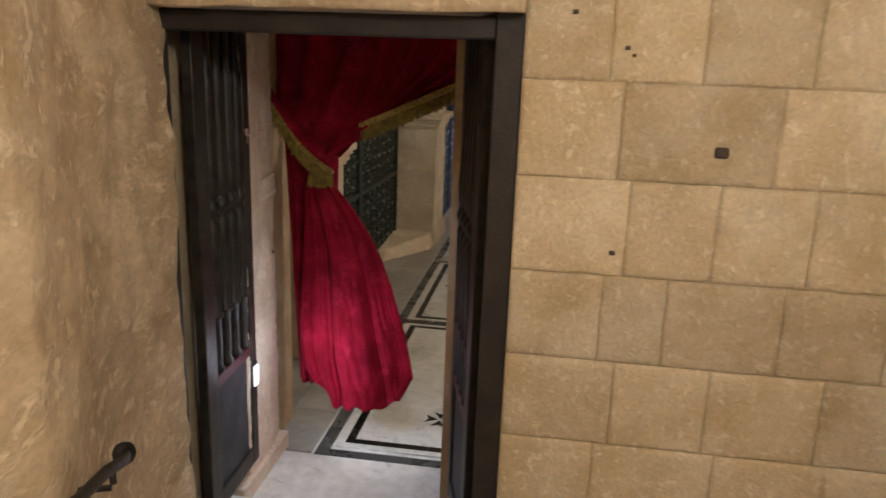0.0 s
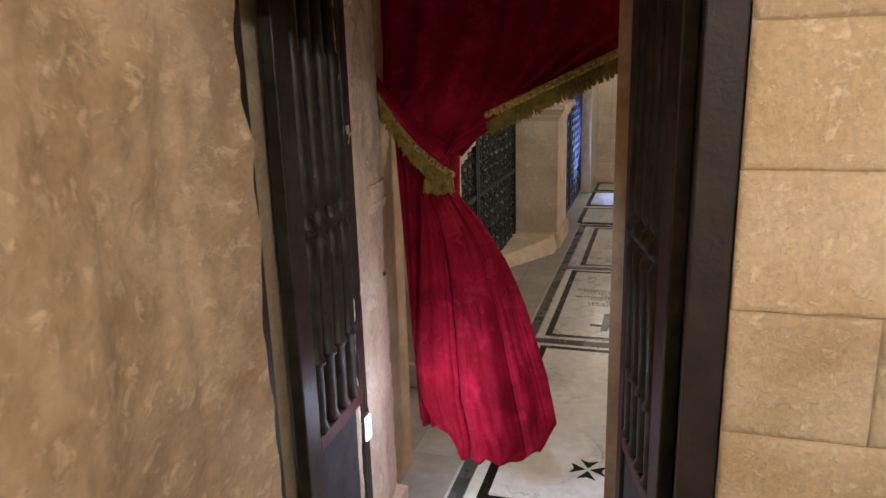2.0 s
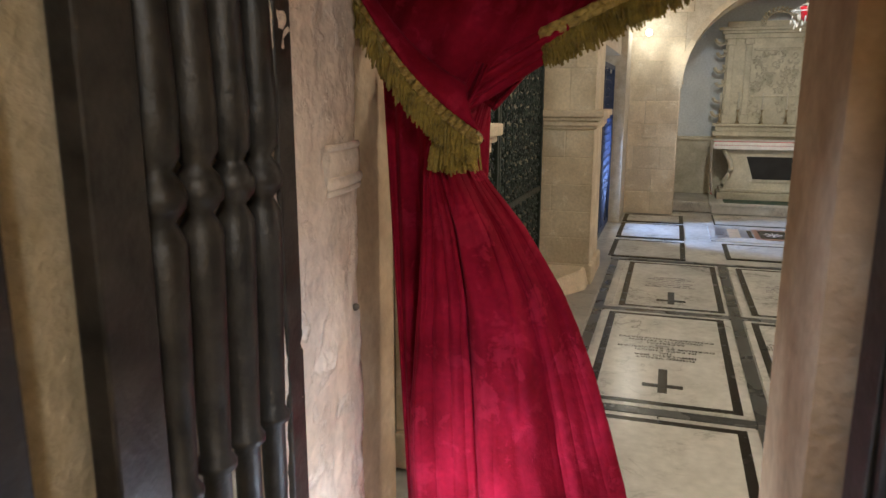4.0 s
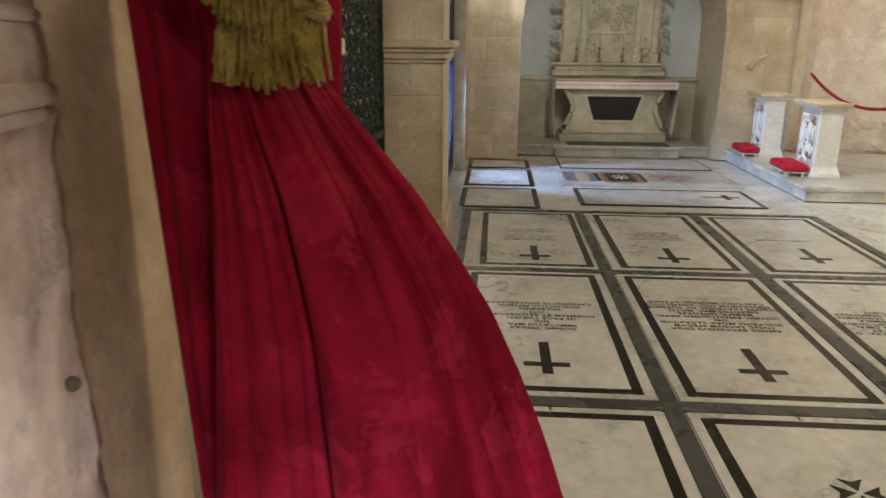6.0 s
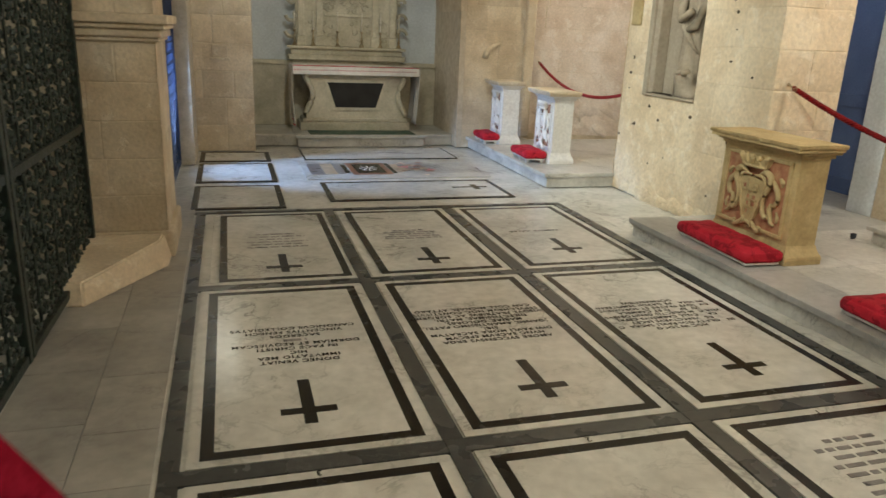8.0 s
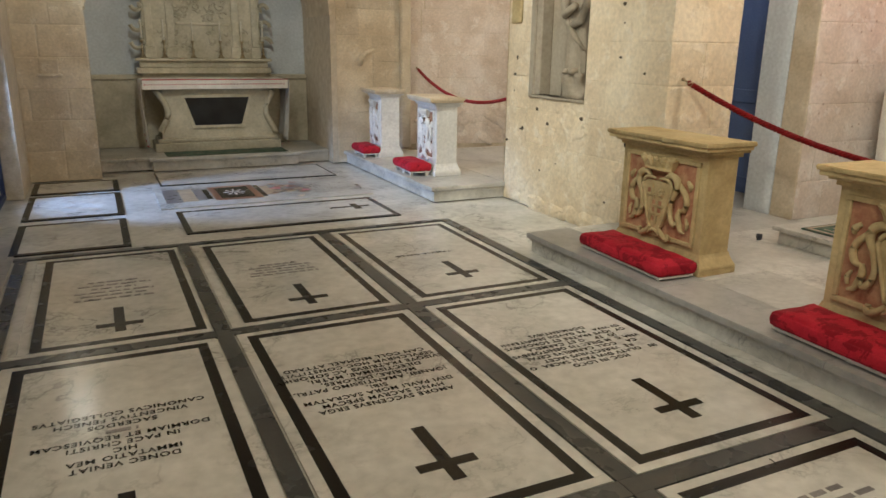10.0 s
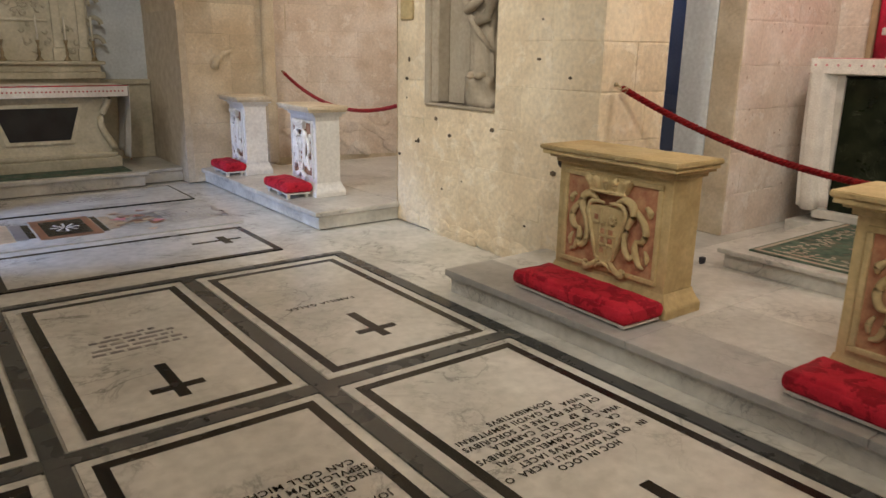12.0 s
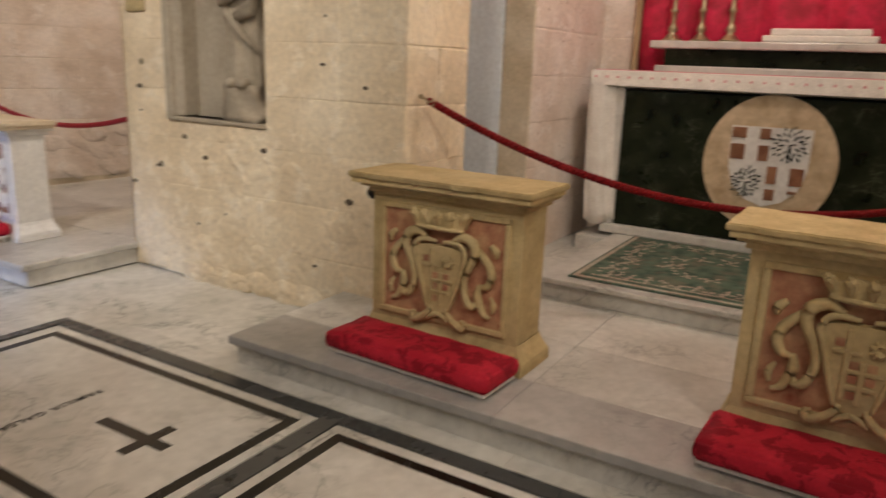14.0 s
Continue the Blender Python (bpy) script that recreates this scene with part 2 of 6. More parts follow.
GREEN_MARBLE = mat("dark_green_marble", (0.004, 0.007, 0.003), (0.016, 0.022, 0.010), 0.30, 7, 0.0, 24, stain=(0.035, 0.045, 0.026), stain_scale=5, stain_amount=0.35, vein=(0.09, 0.10, 0.07), vein_scale=3.0, spec=0.2)


JAMB_STONE = mat("worn_jamb_stone", (0.54, 0.43, 0.33), (0.68, 0.57, 0.46), 0.92, 5, 0.9, 34, stain=(0.52, 0.38, 0.27), stain_scale=2.2, stain_amount=0.6, flake=(0.76, 0.66, 0.55), flake_scale=8, flake_amount=0.5, flake_edge=0.54, flake_soft=0.08, flake_relief=0.2)
# brown, darker jamb stone that carries the shade of the unlit faces
JAMB_SHADE_BROWN = mat("brown_shaded_jamb_stone", (0.34, 0.22, 0.12), (0.46, 0.33, 0.20), 0.9, 6, 0.6, 30)
FRAME_WOOD = mat("dark_brown_frame", (0.012, 0.009, 0.007), (0.034, 0.024, 0.018), 0.6, 9, 0.3, 60)
PANEL_GREY = mat("dark_grey_panel", (0.03, 0.03, 0.035), (0.07, 0.07, 0.08), 0.62, 6, 0.2, 50, stain=(0.02, 0.018, 0.016), spec=0.3)
RUST = mat("rusty_iron", (0.10, 0.04, 0.02), (0.22, 0.10, 0.05), 0.7, 30, 0.4)
# dark colours for the shade inside holes and pits, which aren't cut
PIT = mat("pit_shade", (0.06, 0.045, 0.03), (0.12, 0.09, 0.06), 0.95, 20, 0.2)
PIT_PINK = mat("pit_shadow_stone", (0.44, 0.33, 0.26), (0.54, 0.43, 0.35), 0.95, 20, 0.2)
# the passage's blue light, given to the door as paint
BLUE_LIT_PAINT = mat("blue_lit_paint", (0.09, 0.14, 0.30), (0.12, 0.18, 0.36), 0.5, 4, 0.05)
BACK_GREEN = mat("green_wall_dimmed_colour", (0.20, 0.20, 0.16), (0.34, 0.34, 0.28), 0.9, 3, 0.2)
GOLD_BRAID = mat("gold_braid", (0.20, 0.12, 0.02), (0.42, 0.28, 0.06), 0.5, 60, 0.7, 160)
BRASS = mat("dull_brass", (0.28, 0.22, 0.13), (0.46, 0.38, 0.25), 0.35, 12, 0.1, metal=0.8)
WAX = mat("white_wax", (0.62, 0.58, 0.48), (0.74, 0.70, 0.60), 0.6, 12, 0.05)
RED_GLASS = mat("red_glass", (0.45, 0.01, 0.02), (0.6, 0.03, 0.05), 0.1, 10, 0.0)
CRYSTAL = mat("cut_crystal", (0.65, 0.65, 0.66), (0.85, 0.85, 0.85), 0.08, 30, 0.0)
RED_GROUND = mat("faded_red_ground", (0.28, 0.10, 0.055), (0.46, 0.24, 0.13), 0.8, 14, 0.3, 60, stain=(0.50, 0.34, 0.18), stain_scale=9)
BROWN_GROUND = mat("brown_ground", (0.20, 0.09, 0.05), (0.40, 0.24, 0.16), 0.8, 14, 0.3, 60)
WHITE_CARVED = mat("white_carved_marble", (0.72, 0.70, 0.67), (0.83, 0.82, 0.79), 0.5, 6, 0.2, 30, stain=(0.60, 0.57, 0.52), stain_scale=3)
ROPE_BRIGHT = mat("red_rope", (0.26, 0.008, 0.016), (0.42, 0.02, 0.035), 0.65, 40, 0.4, 120)
ROPE_RED = mat("dark_red_rope", (0.09, 0.0015, 0.002), (0.20, 0.005, 0.007), 0.5, 40, 0.4, 120, spec=0.15)
CARPET = mat("green_rug", (0.045, 0.075, 0.055), (0.11, 0.16, 0.12), 0.95, 12, 0.4, 120, stain=(0.20, 0.16, 0.12), stain_scale=9, spec=0.1)
CARPET_PALE = mat("pale_rug_wool", (0.30, 0.26, 0.20), (0.44, 0.39, 0.32), 0.95, 30, 0.3, stain=(0.40, 0.24, 0.20), stain_scale=8, spec=0.1)
OCHRE_MARBLE = mat("ochre_marble", (0.38, 0.28, 0.17), (0.56, 0.45, 0.31), 0.35, 9, 0.0, 30)
RUST_FIELD = mat("rust_red_marble", (0.20, 0.085, 0.045), (0.32, 0.15, 0.08), 0.35, 8, 0.0)
PINK_CLOTH = mat("pink_cloth", (0.55, 0.20, 0.22), (0.66, 0.30, 0.32), 0.8, 10, 0.2)
GREY_INLAY = mat("grey_inlay", (0.14, 0.13, 0.13), (0.26, 0.24, 0.23), 0.3, 9, 0.0)
PLATFORM_GREY = mat("platform_grey_marble", (0.32, 0.31, 0.295), (0.44, 0.43, 0.41), 0.35, 3, 0.03, 16, stain=(0.32, 0.31, 0.29), vary=0.10, vein=(0.22, 0.22, 0.21))
# worn grey tiles, with the west wall's shade mixed into the colour
WORN_SHADED_MARBLE = mat("worn_shaded_grey_marble", (0.28, 0.265, 0.24), (0.42, 0.40, 0.36), 0.35, 3, 0.03, 16, stain=(0.24, 0.22, 0.19), vary=0.12, vein=(0.18, 0.17, 0.16))


def glow(name, color, strength):
    m = bpy.data.materials.new(name)
    m.use_nodes = True
    p = m.node_tree.nodes["Principled BSDF"]
    p.inputs["Base Color"].default_value = (*color, 1)
    p.inputs["Emission Color"].default_value = (*color, 1)
    p.inputs["Emission Strength"].default_value = strength
    return m


LIGHT_PANEL = glow("lit_diffuser", (0.85, 0.9, 1.0), 1.2)
# emission for the backdrop panel that replaces outdoor daylight
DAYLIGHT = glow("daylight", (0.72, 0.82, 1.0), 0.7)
BULB = glow("lit_lens", (1.0, 0.93, 0.82), 25.0)


# ---- mesh helpers ----
def box(bm, x0, y0, z0, x1, y1, z1, bevel=0.0):
    r = bmesh.ops.create_cube(bm, size=1.0, matrix=Matrix.Translation(((x0 + x1) / 2, (y0 + y1) / 2, (z0 + z1) / 2)) @ Matrix.Diagonal((abs(x1 - x0), abs(y1 - y0), abs(z1 - z0), 1)))
    if bevel:
        vs = set(r["verts"])
        bmesh.ops.bevel(bm, geom=[e for e in bm.edges if e.verts[0] in vs and e.verts[1] in vs], offset=bevel, segments=2, profile=0.5, affect="EDGES")


def mesh_of(bm, name, material, smooth=False):
    bmesh.ops.recalc_face_normals(bm, faces=bm.faces)
    me = bpy.data.meshes.new(name)
    bm.to_mesh(me)
    bm.free()
    me.materials.append(material)
    if smooth:
        for f in me.polygons:
            f.use_smooth = True
    return me


def part(name, bm, material, parent=None, label="", smooth=False):
    ob = new(name, mesh_of(bm, name, material, smooth))
    if parent is not None:
        ob.parent = parent
    if label:
        ob["label"] = label
    return ob


def thing(name, m, label, category, group=""):
    ob = new(name)
    ob.empty_display_size = 0.1
    ob.matrix_world = m
    return tagged(ob, label, category, group)


def boxes(name, material, rows, parent=None, bevel=0.0, label=""):
    bm = bmesh.new()
    for r in rows:
        box(bm, *r, bevel)
    return part(name, bm, material, parent, label)


def setting(name, material, rows, label, bevel=0.0):
    if len(rows) == 1:
        return tagged(boxes(name, material, rows, None, bevel), label, kind="structure")
    t = tagged(new(name), label, kind="structure")
    for r in rows:
        boxes("masonry", material, [r], t, bevel)
    return t


def extrude(bm, outline, depth, m=None):
    """A closed outline in x and z, thickened along y."""
    m = m or Matrix()
    lo = [bm.verts.new(m @ Vector((x, 0, z))) for x, z in outline]
    hi = [bm.verts.new(m @ Vector((x, depth, z))) for x, z in outline]
    k = len(outline)
    bm.faces.new(lo)
    bm.faces.new(hi[::-1])
    for i in range(k):
        bm.faces.new((lo[i], hi[i], hi[(i + 1) % k], lo[(i + 1) % k]))


def lathe(bm, profile, n=16, m=None):
    m = m or Matrix()
    rings = [[bm.verts.new(m @ Vector((r * math.cos(2 * math.pi * i / n), r * math.sin(2 * math.pi * i / n), z))) for i in range(n)] for r, z in profile]
    for a, b in zip(rings, rings[1:]):
        for i in range(n):
            bm.faces.new((a[i], a[(i + 1) % n], b[(i + 1) % n], b[i]))
    bm.faces.new(rings[0][::-1])
    bm.faces.new(rings[-1])


def tube(bm, path, radius, n=8, flat=1.0):
    """A round bar along a path; radius is a number or one for each point."""
    path = [Vector(p) for p in path]
    rs = radius if isinstance(radius, (list, tuple)) else [radius] * len(path)
    rings = []
    for i, p in enumerate(path):
        d = (path[min(i + 1, len(path) - 1)] - path[max(i - 1, 0)]).normalized()
        side = d.cross(Vector((0, 0, 1)) if abs(d.z) < 0.95 else Vector((1, 0, 0))).normalized()
        up = side.cross(d).normalized()
        rings.append([bm.verts.new(p + rs[i] * (math.cos(2 * math.pi * k / n) * side + flat * math.sin(2 * math.pi * k / n) * up)) for k in range(n)])
    for a, b in zip(rings, rings[1:]):
        for k in range(n):
            bm.faces.new((a[k], a[(k + 1) % n], b[(k + 1) % n], b[k]))
    bm.faces.new(rings[0][::-1])
    bm.faces.new(rings[-1])


# ---- large structure ----
H = 4.3


def ashlar(parent, corner, along, width, height, course, material, proud=0.014, seed=1, holes=(), joint=0.008, lengths=(0.45, 0.55, 0.65, 0.8), jitter=0.004, name="stone_block"):
    """Courses of single dressed blocks on a wall's face: corner at its lower left, seen from outside."""
    rnd = random.Random(seed)
    ux = Vector((*along, 0)).normalized()
    out = Vector((ux.y, -ux.x, 0))
    turn = Matrix((ux, -out, (0, 0, 1))).transposed().to_4x4()
    shapes = {}
    v, row = 0.0, 0
    while v < height - 0.04:
        h = min(course, height - v)
        spans = [(0.0, width)]
        for a, b, c, d in holes:
            if b < v + h - 0.03 and d > v + 0.03:
                spans = [s for p, q in spans for s in ((p, min(q, a)), (max(p, c), q)) if s[1] - s[0] > 0.03]
        for p, q in spans:
            u = p - (rnd.random() * 0.4 if p == 0 else 0)
            while u < q - 0.01:
                w = rnd.choice(lengths)
                e = u + w
                if q - e < 0.18:
                    e = q
                s, e2 = max(u, p), min(e, q)
                wq = round((e2 - s) / 0.025) * 0.025 if e2 < q else e2 - s
                key = (round(wq, 3), round(h, 3), rnd.randrange(3))
                if wq > 0.03:
                    if key not in shapes:
                        bm = bmesh.new()
                        g, b = joint / 2, 0.006
                        r = lambda k=1.0: (rnd.random() - 0.5) * 2 * jitter * k
                        edge = [(0, 0), (0.3 + 0.4 * rnd.random(), 0), (1, 0), (1, 0.3 + 0.4 * rnd.random()), (1, 1), (0.3 + 0.4 * rnd.random(), 1), (0, 1), (0, 0.3 + 0.4 * rnd.random())]
                        chip = [b + (jitter * 3 * rnd.random() if rnd.random() < 0.35 else 0.0) for _ in edge]
                        rings = []
                        for inset, y in ((g, 0.0), (g, -proud)):
                            ring = []
                            for (ex, ez), c in zip(edge, chip):
                                i = inset if y == 0 else inset + c
                                x = i + ex * (wq - 2 * i) + (r() if y else 0)
                                z = i + ez * (h - 2 * i) + (r() if y else 0)
                                ring.append(bm.verts.new((x, y + (r(0.4) if y else 0), z)))
                            rings.append(ring)
                        for k in range(8):
                            bm.faces.new((rings[0][k], rings[0][(k + 1) % 8], rings[1][(k + 1) % 8], rings[1][k]))
                        mid = bm.verts.new((wq * (0.4 + 0.2 * rnd.random()), -proud - jitter * 0.6, h * (0.4 + 0.2 * rnd.random())))
                        for k in range(8):
                            bm.faces.new((rings[1][k], rings[1][(k + 1) % 8], mid))
                        shapes[key] = mesh_of(bm, name, material)
                    ob = new(name, shapes[key])
                    ob.matrix_world = Matrix.Translation(Vector(corner) + ux * s + Vector((0, 0, v))) @ turn
                    ob.parent = parent
                u = e
        v += course
        row += 1


floor = setting("floor", MARBLE, [(-3.0, 2.60, -0.25, 7.0, 15.5, -0.012)], "polished white marble floor inlaid with tomb slabs and dark bands")
stair = tagged(new("stair"), "worn pale stone stair leading down to the crypt door", kind="structure")
for y0, y1, z in ((-3.0, 0.30, 0.80), (0.30, 0.62, 0.64), (0.62, 0.94, 0.48), (0.94, 1.26, 0.32), (1.26, 2.60, 0.16)):
    boxes("step", STEP_MARBLE, [(-1.9, y0, -0.25, 1.6, y1, z)], stair, 0.008)

tagged(boxes("ceiling", STONE, [(-3.3, 2.11, H, 7.0, 15.6, H + 0.3)]), "plain pale stone ceiling of the crypt", kind="structure")
tagged(boxes("ceiling", STAIR_PLASTER, [(-2.4, -3.3, 3.9, 1.9, 2.09, 4.1)]), "rough stone ceiling over the stair", kind="structure")
setting("wall_stair_south", STAIR_PLASTER, [(-2.4, -3.3, 0.0, 1.9, -3.0, 3.9)], "rough stone wall at the head of the stair")
setting("wall_stair_east", STAIR_PLASTER, [(1.6, -3.0, 0.0, 1.9, 2.09, 3.9)], "rough stone wall beside the stair")

# rough hewn wall on the west of the stair, bending away towards the door
bm = bmesh.new()
CURVE = [(-3.0, -1.02), (0.4, -1.0), (0.75, -1.03), (1.0, -1.13), (1.35, -1.30), (1.75, -1.42), (2.15, -1.44)]
grid = []
for j in range(161):
    z = 3.9 * j / 160
    line = []
    for i in range(181):
        y = -3.0 + 5.15 * (i / 180) ** 0.6
        x = np.interp(y, [c[0] for c in CURVE], [c[1] for c in CURVE])
        p = Vector((x, y, z))
        d = 0.022 * noise.noise(p * 2.2) + 0.016 * noise.noise(p * 7) + 0.005 * noise.noise(p * 15)
        line.append(bm.verts.new((x + d, y, z)))
    grid.append(line)
for a, b in zip(grid, grid[1:]):
    for i in range(180):
        bm.faces.new((a[i], a[i + 1], b[i + 1], b[i]))
box(bm, -2.4, -3.0, 0.0, -1.62, 2.11, 3.9)
tagged(part("wall_stair_west", bm, STAIR_PLASTER, smooth=True), "rough-hewn ochre stone wall along the stair", kind="structure")

# entrance wall and doorway
entrance = setting("wall_entrance", STAIR_MORTAR, [(-0.055, 2.105, -0.2, 7.0, 3.44, H), (-3.3, 2.105, -0.2, -1.56, 3.44, H), (-1.56, 2.105, 2.62, -0.055, 3.44, H), (-0.40, 2.95, -0.2, -0.055, 3.44, 2.62)], "thick limestone wall with the crypt doorway")
COURSES = [(0.25, 0.60, (0.40, 0.86, 1.25)), (0.60, 0.955, (0.314, 0.785, 1.20)), (0.955, 1.308, (0.369, 0.728, 1.145)), (1.308, 1.656, (0.296, 0.536, 0.957, 1.33)), (1.656, 2.019, (0.363, 0.682, 1.015)), (2.019, 2.368, (0.309, 0.853, 1.28)), (2.368, 2.72, (0.25, 0.57, 0.935)), (2.72, 3.07, (0.35, 0.80, 1.20)), (3.07, 3.42, (0.28, 0.70, 1.1)), (3.42, 3.86, (0.4, 0.9))]


def worn_block(x0, x1, z0, z1, y, proud, rnd):
    """A dressed block with wavering, chipped edges and a slightly swollen face."""
    bm = bmesh.new()
    w, h, n = x1 - x0, z1 - z0, 7
    path = [(i / n, 0) for i in range(n)] + [(1, i / n) for i in range(n)] + [(1 - i / n, 1) for i in range(n)] + [(0, 1 - i / n) for i in range(n)]
    seed = 40 * rnd.random()
    rings = []
    for inset, depth in ((0.001, 0.0), (0.004, 0.5), (0.013, 0.9), (0.035, 1.0)):
        ring = []
        for u, v in path:
            wave = 1 + 1.1 * noise.noise(Vector((x0 + u * w, z0 + v * h, seed)) * 9)
            i = inset * max(0.3, wave)
            d = proud * depth * (1 + 0.25 * noise.noise(Vector((u * 3, v * 3, seed))))
            ring.append(bm.verts.new((x0 + i + u * (w - 2 * i), y - d, z0 + i + v * (h - 2 * i))))
        rings.append(ring)
    m = len(path)
    for a, b in zip(rings, rings[1:]):
        for k in range(m):
            bm.faces.new((a[k], a[(k + 1) % m], b[(k + 1) % m], b[k]))
    mid = bm.verts.new((x0 + w * 0.5, y - proud * 1.1, z0 + h * 0.5))
    for k in range(m):
        bm.faces.new((rings[-1][k], rings[-1][(k + 1) % m], mid))
    return bm


rnd = random.Random(4)
for z0, z1, cuts in COURSES:
    xs = (-0.055, *cuts, 1.60)
    for x0, x1 in zip(xs, xs[1:]):
        part("stone_block", worn_block(x0, x1, z0, z1, 2.105, 0.013, rnd), STAIR_STONE, entrance, smooth=True)
ashlar(entrance, (-1.50, 2.105, 2.62), (1, 0), 1.445, 1.2, 0.36, STAIR_STONE, 0.010, 5, joint=0.004)
# holes as flat dark patches on the blocks, shade by colour
for x, z, r in ((0.662, 2.139, 0.024), (0.305, 2.485, 0.009), (0.33, 2.46, 0.007), (0.117, 2.60, 0.010), (0.318, 1.748, 0.011)):
    bm = bmesh.new()
    box(bm, x - r, 2.086, z - r * 0.8, x + r, 2.0935, z + r * 0.8, r * 0.3)
    part("socket_hole", bm, PIT, entrance)
# worn jamb of the doorway with its broken capital
jamb = tagged(new("door_jamb"), "worn pale limestone door jamb with a broken moulding", kind="structure")
bm = bmesh.new()
box(bm, -1.66, 2.02, 2.585, -0.056, 2.122, 2.98)
bmesh.ops.subdivide_edges(bm, edges=bm.edges[:], cuts=14, use_grid_fill=True)
for v in bm.verts:
    v.co += Vector((0, 0.018, 0.014)) * noise.noise(v.co * 5) + Vector((0, 0.006, 0.005)) * noise.noise(v.co * 17)
part("lintel_stone", bm, STAIR_PLASTER, entrance, "rough stone lintel over the door", smooth=True)
bm = bmesh.new()
corners = [(-1.475, 2.86), (-1.47, 3.02), (-1.49, 3.24), (-1.515, 3.38), (-1.535, 3.435)]
prof = [(-1.56, 2.86)] + [(float(np.interp(y, [c[1] for c in corners], [c[0] for c in corners])), float(y)) for y in np.linspace(2.86, 3.435, 26)] + [(-1.56, 3.435)]
rings = []
for j in range(161):
    z = 2.62 * j / 160
    ring = []
    for k, (x, y) in enumerate(prof):
        d = 0.012 * noise.noise(Vector((y * 6, 0.3, z * 5.0))) + 0.008 * noise.noise(Vector((y * 18, 2.0, z * 18))) + 0.004 * noise.noise(Vector((y * 60, 2.0, z * 40)))
        if 0 < k < len(prof) - 1:
            ring.append(bm.verts.new((x + d, y + d * 0.5, z)))
        else:
            ring.append(bm.verts.new((x, y, z)))
    rings.append(ring)
for a, b in zip(rings, rings[1:]):
    for k in range(len(prof) - 1):
        bm.faces.new((a[k], a[k + 1], b[k + 1], b[k]))
part("shaft", bm, JAMB_STONE, jamb, smooth=True)
bm = bmesh.new()
for z, r in ((1.755, 0.009), (1.668, 0.017), (1.645, 0.010)):
    tube(bm, [(-1.478, 3.14, z), (-1.478, 3.24, z), (-1.492, 3.34, z), (-1.505, 3.385, z)], [r, r, r, r * 0.8], 8)
tube(bm, [(-1.484, 3.13, 1.71), (-1.484, 3.24, 1.71), (-1.498, 3.34, 1.71), (-1.512, 3.385, 1.71)], 0.014, 10, 3.6)
part("moulding", bm, JAMB_STONE, jamb, smooth=True)
# the reveal's shade comes from its brown colour
boxes("reveal", JAMB_SHADE_BROWN, [(-1.75, 3.437, 0, -1.556, 3.78, 2.7)], jamb, 0.012, "limestone reveal behind the curtain, its shade painted brown")
bm = bmesh.new()
bmesh.ops.create_icosphere(bm, subdivisions=2, radius=0.011, matrix=Matrix.Translation((-1.513, 3.365, 1.292)))
part("nail_hole", bm, PIT, jamb)
bm = bmesh.new()
box(bm, -1.52, 2.72, 0, -1.452, 3.40, 0.11, 0.008)
part("plinth", bm, JAMB_STONE, jamb)
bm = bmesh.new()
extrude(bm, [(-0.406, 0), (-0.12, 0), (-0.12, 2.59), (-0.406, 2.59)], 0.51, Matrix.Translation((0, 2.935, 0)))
tagged(part("door_jamb", bm, JAMB_SHADE_BROWN), "brown limestone door jamb with shadow in its colour", kind="structure")
setting("doorway_soffit", JAMB_STONE, [(-1.56, 2.12, 2.60, -0.06, 3.44, 2.64)], "pale limestone soffit of the doorway")
tagged(boxes("threshold", MARBLE, [(-1.50, 2.62, -0.1, -0.15, 3.33, 0.006)], None, 0.004), "white marble threshold slab inside the doorway", kind="structure")

# west side: near wall, gated opening, pier, grilled opening, corner
west = setting("wall_west", MORTAR, [(-3.3, 3.44, 0, -1.97, 5.25, H), (-3.3, 5.25, 2.7, -1.97, 8.80, H), (-3.3, 8.80, 0, -1.92, 9.62, H), (-3.3, 9.62, 2.45, -1.46, 12.62, H), (-3.3, 12.62, 0, -1.37, 13.665, H)], "pale limestone wall with gated openings")
ashlar(west, (-1.97, 5.25, 0), (0, -1), 1.8, H, 0.36, STONE, 0.005, 11, joint=0.002, jitter=0.005)
ashlar(west, (-1.37, 13.66, 0), (0, -1), 1.04, H, 0.36, STONE, 0.005, 12, joint=0.002, jitter=0.005)
setting("wall_outer_west", STONE, [(-3.6, 3.44, 0, -3.3, 15.6, H)], "plain stone wall behind the gates")


